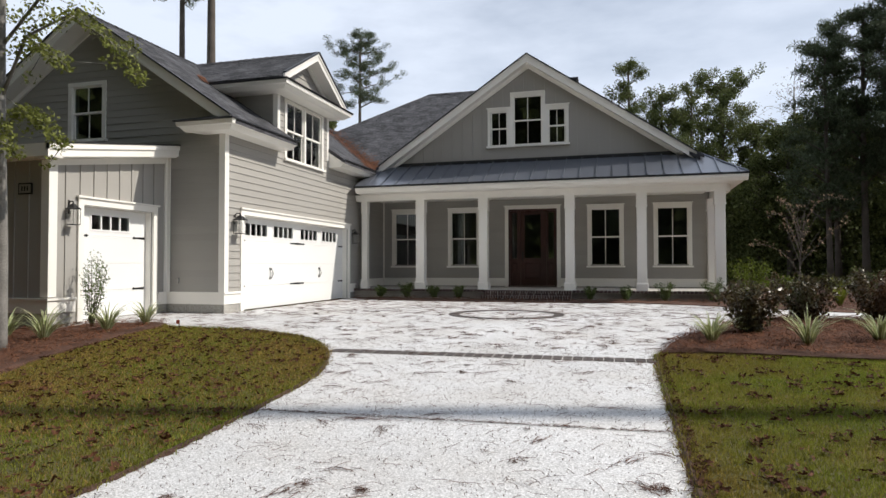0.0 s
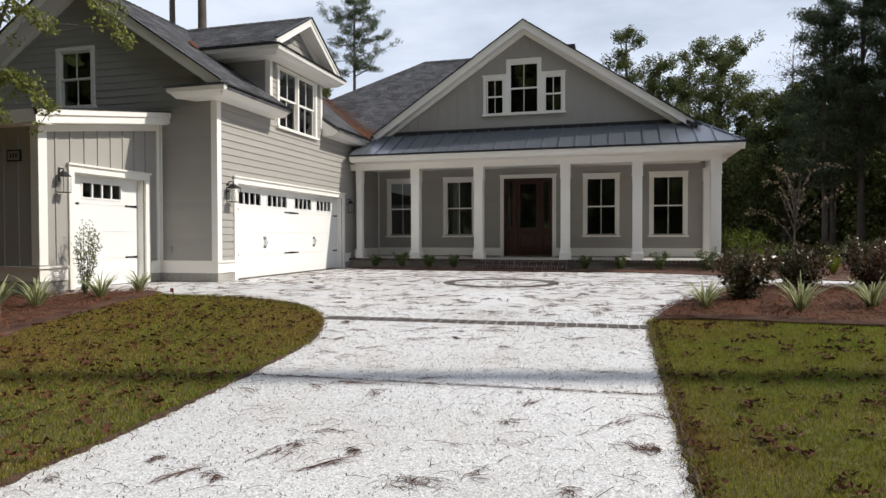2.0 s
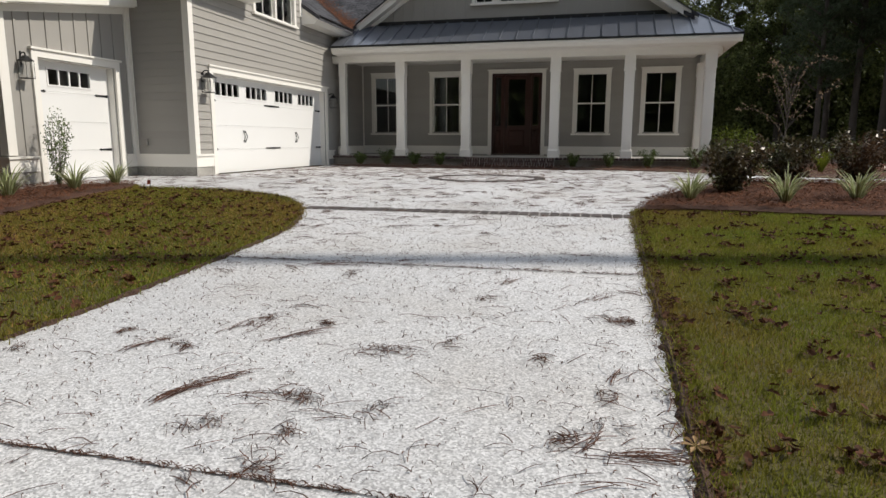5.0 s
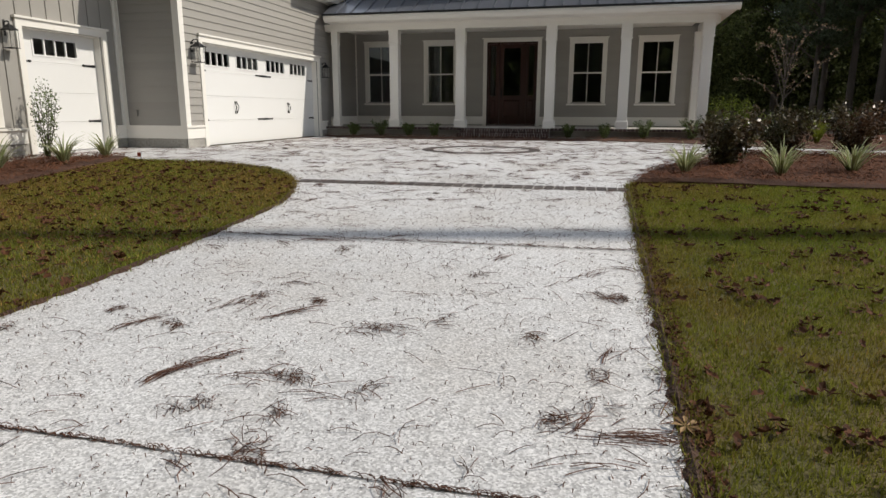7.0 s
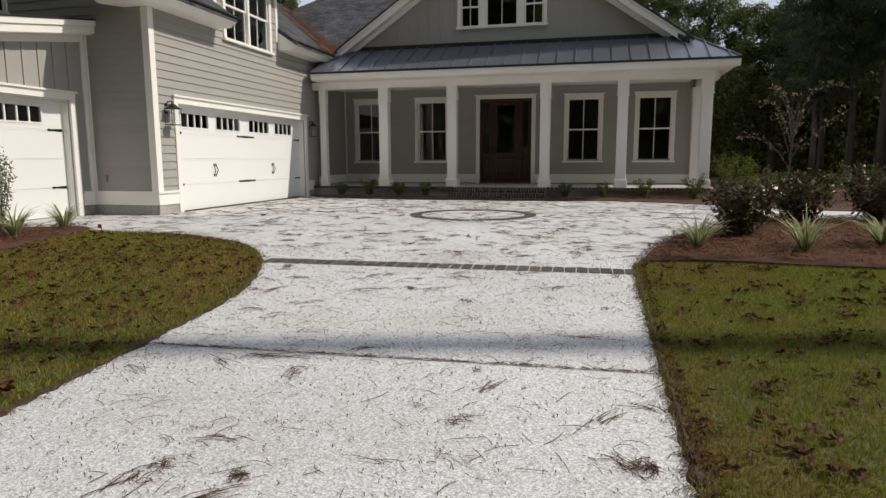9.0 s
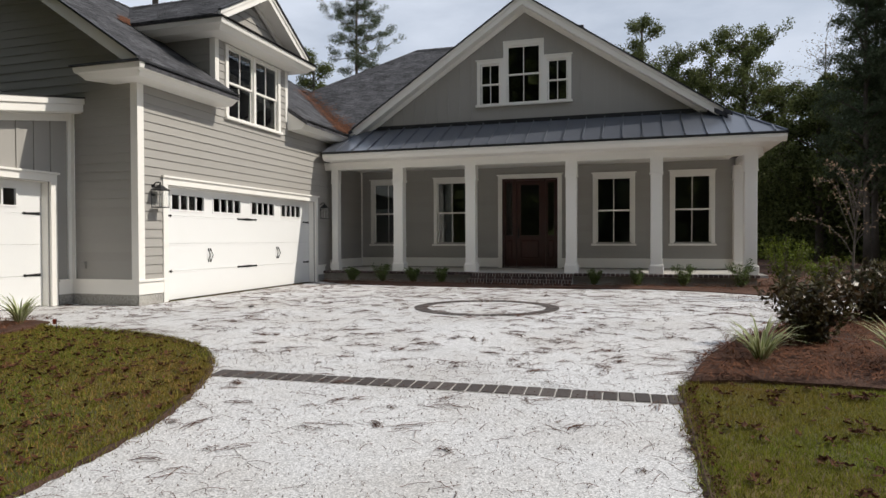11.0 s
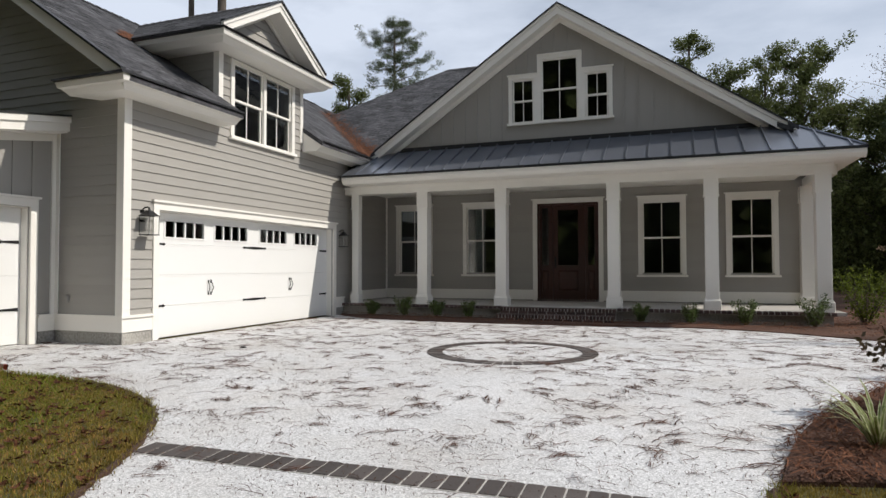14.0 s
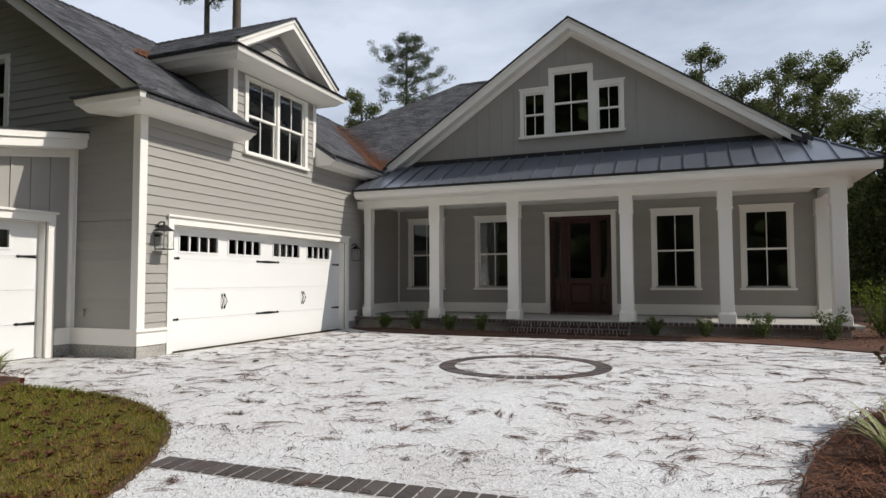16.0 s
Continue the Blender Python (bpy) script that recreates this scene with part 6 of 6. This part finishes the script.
# straw caught in the roof's valley
n = 1200
s = rng.uniform(0, 1, n) ** 2.2
vx = EX + (VX - EX) * s * 0.75 - 0.1
vz = EZ + (RIDGE_Z - EZ) * s * 0.75
vy = np.array([main_y(z) for z in vz]) + rng.normal(-0.02, 0.22, n)
off = np.abs(vy - np.array([main_y(z) for z in vz]))
V = ribbons(vx, vy, 0.0, rng.uniform(0, 6.3, n), rng.uniform(0.12, 0.25, n), np.full(n, 0.014), rng.normal(0, 0.3, n), rng.uniform(0, 0.02, n))
V[:, :, 2] = np.maximum(EZ + (EX - V[:, :, 0]) * PITCH, 4.05 + (V[:, :, 1] - ME_Y) * MS) + 0.03 + rng.uniform(0, 0.03, len(V))[:, None]
tagged(big_mesh("valley_straw", V, None, STRAW), "rusty pine straw caught in the roof valley", "pine straw", kind="stuff")
n = 350
vx = rng.uniform(-9.95, -9.5, n)
vy = DE0 + (EZ + (EX - vx) * PITCH - DEZ - 0.06) * (DMY - DE0) / (DZ - DEZ - 0.06) - rng.uniform(0.0, 1.0, n) ** 1.5 * 0.26 + 0.06
V = ribbons(vx, vy, 0.0, rng.uniform(0, 6.3, n), rng.uniform(0.08, 0.18, n), np.full(n, 0.012), rng.normal(0, 0.3, n), np.zeros(n))
V[:, :, 2] = EZ + (EX - V[:, :, 0]) * PITCH + 0.03 + rng.uniform(0, 0.02, len(V))[:, None]
tagged(big_mesh("valley_straw", V, None, STRAW), "rusty pine straw caught beside the dormer", "pine straw", kind="stuff")

LAWN_L = [(-7.80, 9.25)] + LEFT_EDGE[8:] + [(-13, -15.5), (-13, 3.6), (-10.0, 3.6), (-7.6, 4.2), (-6.85, 5.3), (-7.15, 6.1), (-7.45, 7.2), (-7.72, 8.35)]
LAWN_R = [(0.47, -15.5), (0.46, 2.0), (0.45, 5.0), (0.45, 7.7), (0.53, 8.18), (1.05, 8.32), (1.75, 8.3), (3.0, 8.22), (6.0, 8.47), (14, 8.6), (14, -15.5)]
def grass(poly, box, n, hmin, hmax, w):
    x, y = scatter(poly, box, n)
    m = len(x)
    th = rng.uniform(0, 2 * math.pi, m)
    h = rng.uniform(hmin, hmax, m) * (0.75 + 0.5 * rng.uniform(0, 1, m))
    lean = rng.normal(0, 0.55, m) * h
    la = rng.uniform(0, 2 * math.pi, m)
    z = gz(y) - 0.004
    ww = w * rng.uniform(0.6, 1.2, m)
    a = np.stack([x - np.cos(th) * ww, y - np.sin(th) * ww, z], 1)
    b = np.stack([x + np.cos(th) * ww, y + np.sin(th) * ww, z], 1)
    c = np.stack([x + lean * np.cos(la), y + lean * np.sin(la), z + h], 1)
    return np.stack([a, b, c], 1)


tris = np.concatenate([grass(LAWN_L, (-9.5, -3.0, 1.5, 9.3), 240000, 0.014, 0.042, 0.0042), grass(LAWN_R, (0.42, 3.2, 0.6, 8.4), 210000, 0.014, 0.042, 0.0034),
                       grass(LAWN_R, (3.2, 9.0, 3.5, 8.6), 90000, 0.018, 0.045, 0.005), grass(LAWN_L, (-9.5, -3.0, -5.0, 1.5), 45000, 0.02, 0.06, 0.007), grass(LAWN_R, (0.42, 9.0, -5.0, 0.6), 45000, 0.02, 0.06, 0.007),
                       grass(LAWN_R, (3.2, 9.0, 0.6, 3.5), 25000, 0.02, 0.06, 0.007)])
fringe = []
for line, lo, sgn in ((LEFT_EDGE, 1.0, -1), (RIGHT_EDGE, 0.2, 1)):
    for (ax, ay), (bx, by) in zip(line, line[1:]):
        if min(ay, by) > lo - 6 and max(ay, by) < (9.35 if sgn < 0 else 8.3):
            L = math.hypot(bx - ax, by - ay)
            n = int(420 * L)
            s = rng.uniform(0, 1, n)
            d = rng.normal(0.025, 0.035, n)
            nx_, ny_ = (by - ay) / L * 1.0, -(bx - ax) / L
            x, y = ax + (bx - ax) * s + nx_ * d, ay + (by - ay) * s + ny_ * d
            h = rng.uniform(0.025, 0.075, n)
            th, la_ = rng.uniform(0, 6.3, n), rng.uniform(0, 6.3, n)
            ln_ = rng.normal(0, 0.7, n) * h
            z = gz(y)
            fringe.append(np.stack([np.stack([x - np.cos(th) * 0.005, y - np.sin(th) * 0.005, z], 1), np.stack([x + np.cos(th) * 0.005, y + np.sin(th) * 0.005, z], 1), np.stack([x + ln_ * np.cos(la_), y + ln_ * np.sin(la_), z + h], 1)], 1))
tris = np.concatenate([tris] + fringe)
gr = big_mesh("lawn_grass", tris, None, GRASS)
tagged(gr, "short yellowing green lawn grass", "grass", kind="stuff")
dry = np.concatenate([grass(LAWN_L, (-9.5, -3.0, 3.6, 9.3), 58000, 0.016, 0.045, 0.0042), grass(LAWN_L, (-9.5, -3.0, 0.5, 3.6), 14000, 0.014, 0.04, 0.004), grass(LAWN_R, (0.42, 6.0, 0.6, 8.4), 12000, 0.014, 0.042, 0.0036)])
tagged(big_mesh("dry_grass", dry, None, DRY_GRASS), "dead straw-coloured blades among the lawn grass", "dry grass", kind="stuff")


def dead_leaves(poly, box, n, size):
    x, y = scatter(poly, box, n)
    m = len(x)
    th = rng.uniform(0, 6.3, m)
    L, W = size * rng.uniform(0.6, 1.25, m), size * rng.uniform(0.3, 0.6, m)
    c, s = np.cos(th), np.sin(th)
    z = gz(y) + rng.uniform(0.022, 0.04, m)
    arch, tip, fold, roll = rng.uniform(-0.4, 0.9, m), rng.uniform(0.0, 1.0, m), rng.uniform(-0.5, 0.9, m), rng.normal(0, 0.5, m)
    rows = []
    for u, w in ((-1.0, 0.08), (-0.45, 0.75), (0.05, 0.55), (0.5, 0.95), (1.0, 0.1)):
        side = []
        for v in (-1, 0, 1):
            dz = L * (arch * u * u * 0.5 + tip * max(u, 0) ** 2 * 0.7) + W * w * (fold * abs(v) + roll * v)
            side.append(np.stack([x + c * L * u - s * W * w * v, y + s * L * u + c * W * w * v, z + dz], 1))
        rows.append(side)
    return np.concatenate([np.stack([p[j], p[j + 1], q[j + 1], q[j]], 1) for p, q in zip(rows, rows[1:]) for j in (0, 1)])


for line, side, lo, hi in ((RIGHT_EDGE, 1, -3.0, 8.1), (LEFT_EDGE, 1, -1.0, 9.15)):
    pts = [p for p in line if lo - 14 < p[1] < hi]
    m = Mesh()
    prev = None
    for (ax, ay), (bx, by) in zip(pts, pts[1:]):
        L = math.hypot(bx - ax, by - ay)
        nx_, ny_ = (by - ay) / L, -(bx - ax) / L
        steps = max(1, int(L / 0.04))
        for j in range(steps):
            px, py = ax + (bx - ax) * j / steps, ay + (by - ay) * j / steps
            q = noise.noise(Vector((px * 9, py * 9, side)))
            i0, o0 = 0.026 + 0.045 * q, 0.075 + 0.02 * noise.noise(Vector((px * 5, py * 5, 4)))
            z = float(gz(py))
            cur = [(px - nx_ * i0, py - ny_ * i0, z + 0.012), (px, py, z + 0.034 + 0.012 * q), (px + nx_ * o0, py + ny_ * o0, z + 0.006)]
            if prev:
                m.add(prev + cur, [(0, 1, 4, 3), (1, 2, 5, 4)])
            prev = cur
    tagged(part("lawn_edge", m, EDGE_SOIL), "dark crumbled soil edge between drive and lawn", "soil edge", kind="structure")

dl = np.concatenate([dead_leaves(LAWN_L, (-9.5, -3.0, 1.5, 9.3), 2600, 0.034), dead_leaves(LAWN_R, (0.42, 8.0, 0.6, 8.4), 800, 0.030)])
more = [dl, dead_leaves(LAWN_L, (-12.0, -3.0, -8.0, 1.5), 1300, 0.034), dead_leaves(LAWN_R, (0.45, 9.0, -8.0, 0.8), 1300, 0.032)]
for k in range(430):
    cx, cy = rng.uniform(0.5, 5.5), rng.uniform(0.8, 8.2)
    more.append(dead_leaves(LAWN_R, (cx - 0.07, cx + 0.07, cy - 0.05, cy + 0.05), int(rng.integers(3, 11)), 0.031))
for k in range(420):
    cx, cy = rng.uniform(-7.5, -3.1), rng.uniform(2.0, 9.0)
    more.append(dead_leaves(LAWN_L, (cx - 0.07, cx + 0.07, cy - 0.05, cy + 0.05), int(rng.integers(2, 8)), 0.03))
for k in range(420):
    cy = rng.uniform(0.5, 8.2)
    more.append(dead_leaves(LAWN_R, (0.40, 0.54, cy - 0.05, cy + 0.05), 5, 0.015))
dl = np.concatenate(more)
tagged(big_mesh("fallen_leaves", dl, None, DEADLEAF), "dark curled fallen leaves on the lawn", "fallen leaves", kind="stuff")
fl_ = Mesh()
for k in range(7):
    a = k * 0.9 - 2.7
    fl_.add([(0, 0, 0.01), (0.05 * math.cos(a - 0.25), 0.05 * math.sin(a - 0.25), 0.02), (0.075 * math.cos(a), 0.075 * math.sin(a), 0.012), (0.05 * math.cos(a + 0.25), 0.05 * math.sin(a + 0.25), 0.022)], [(0, 1, 2, 3)])
lf = tagged(part("fallen_leaf", fl_, TAN), "large pale tan lobed leaf at the drive's edge", "leaf")
lf.matrix_basis = pose(0.45, 2.22, float(gz(2.22)) + 0.03, 12, 0, 40) @ Matrix.Scale(0.8, 4)
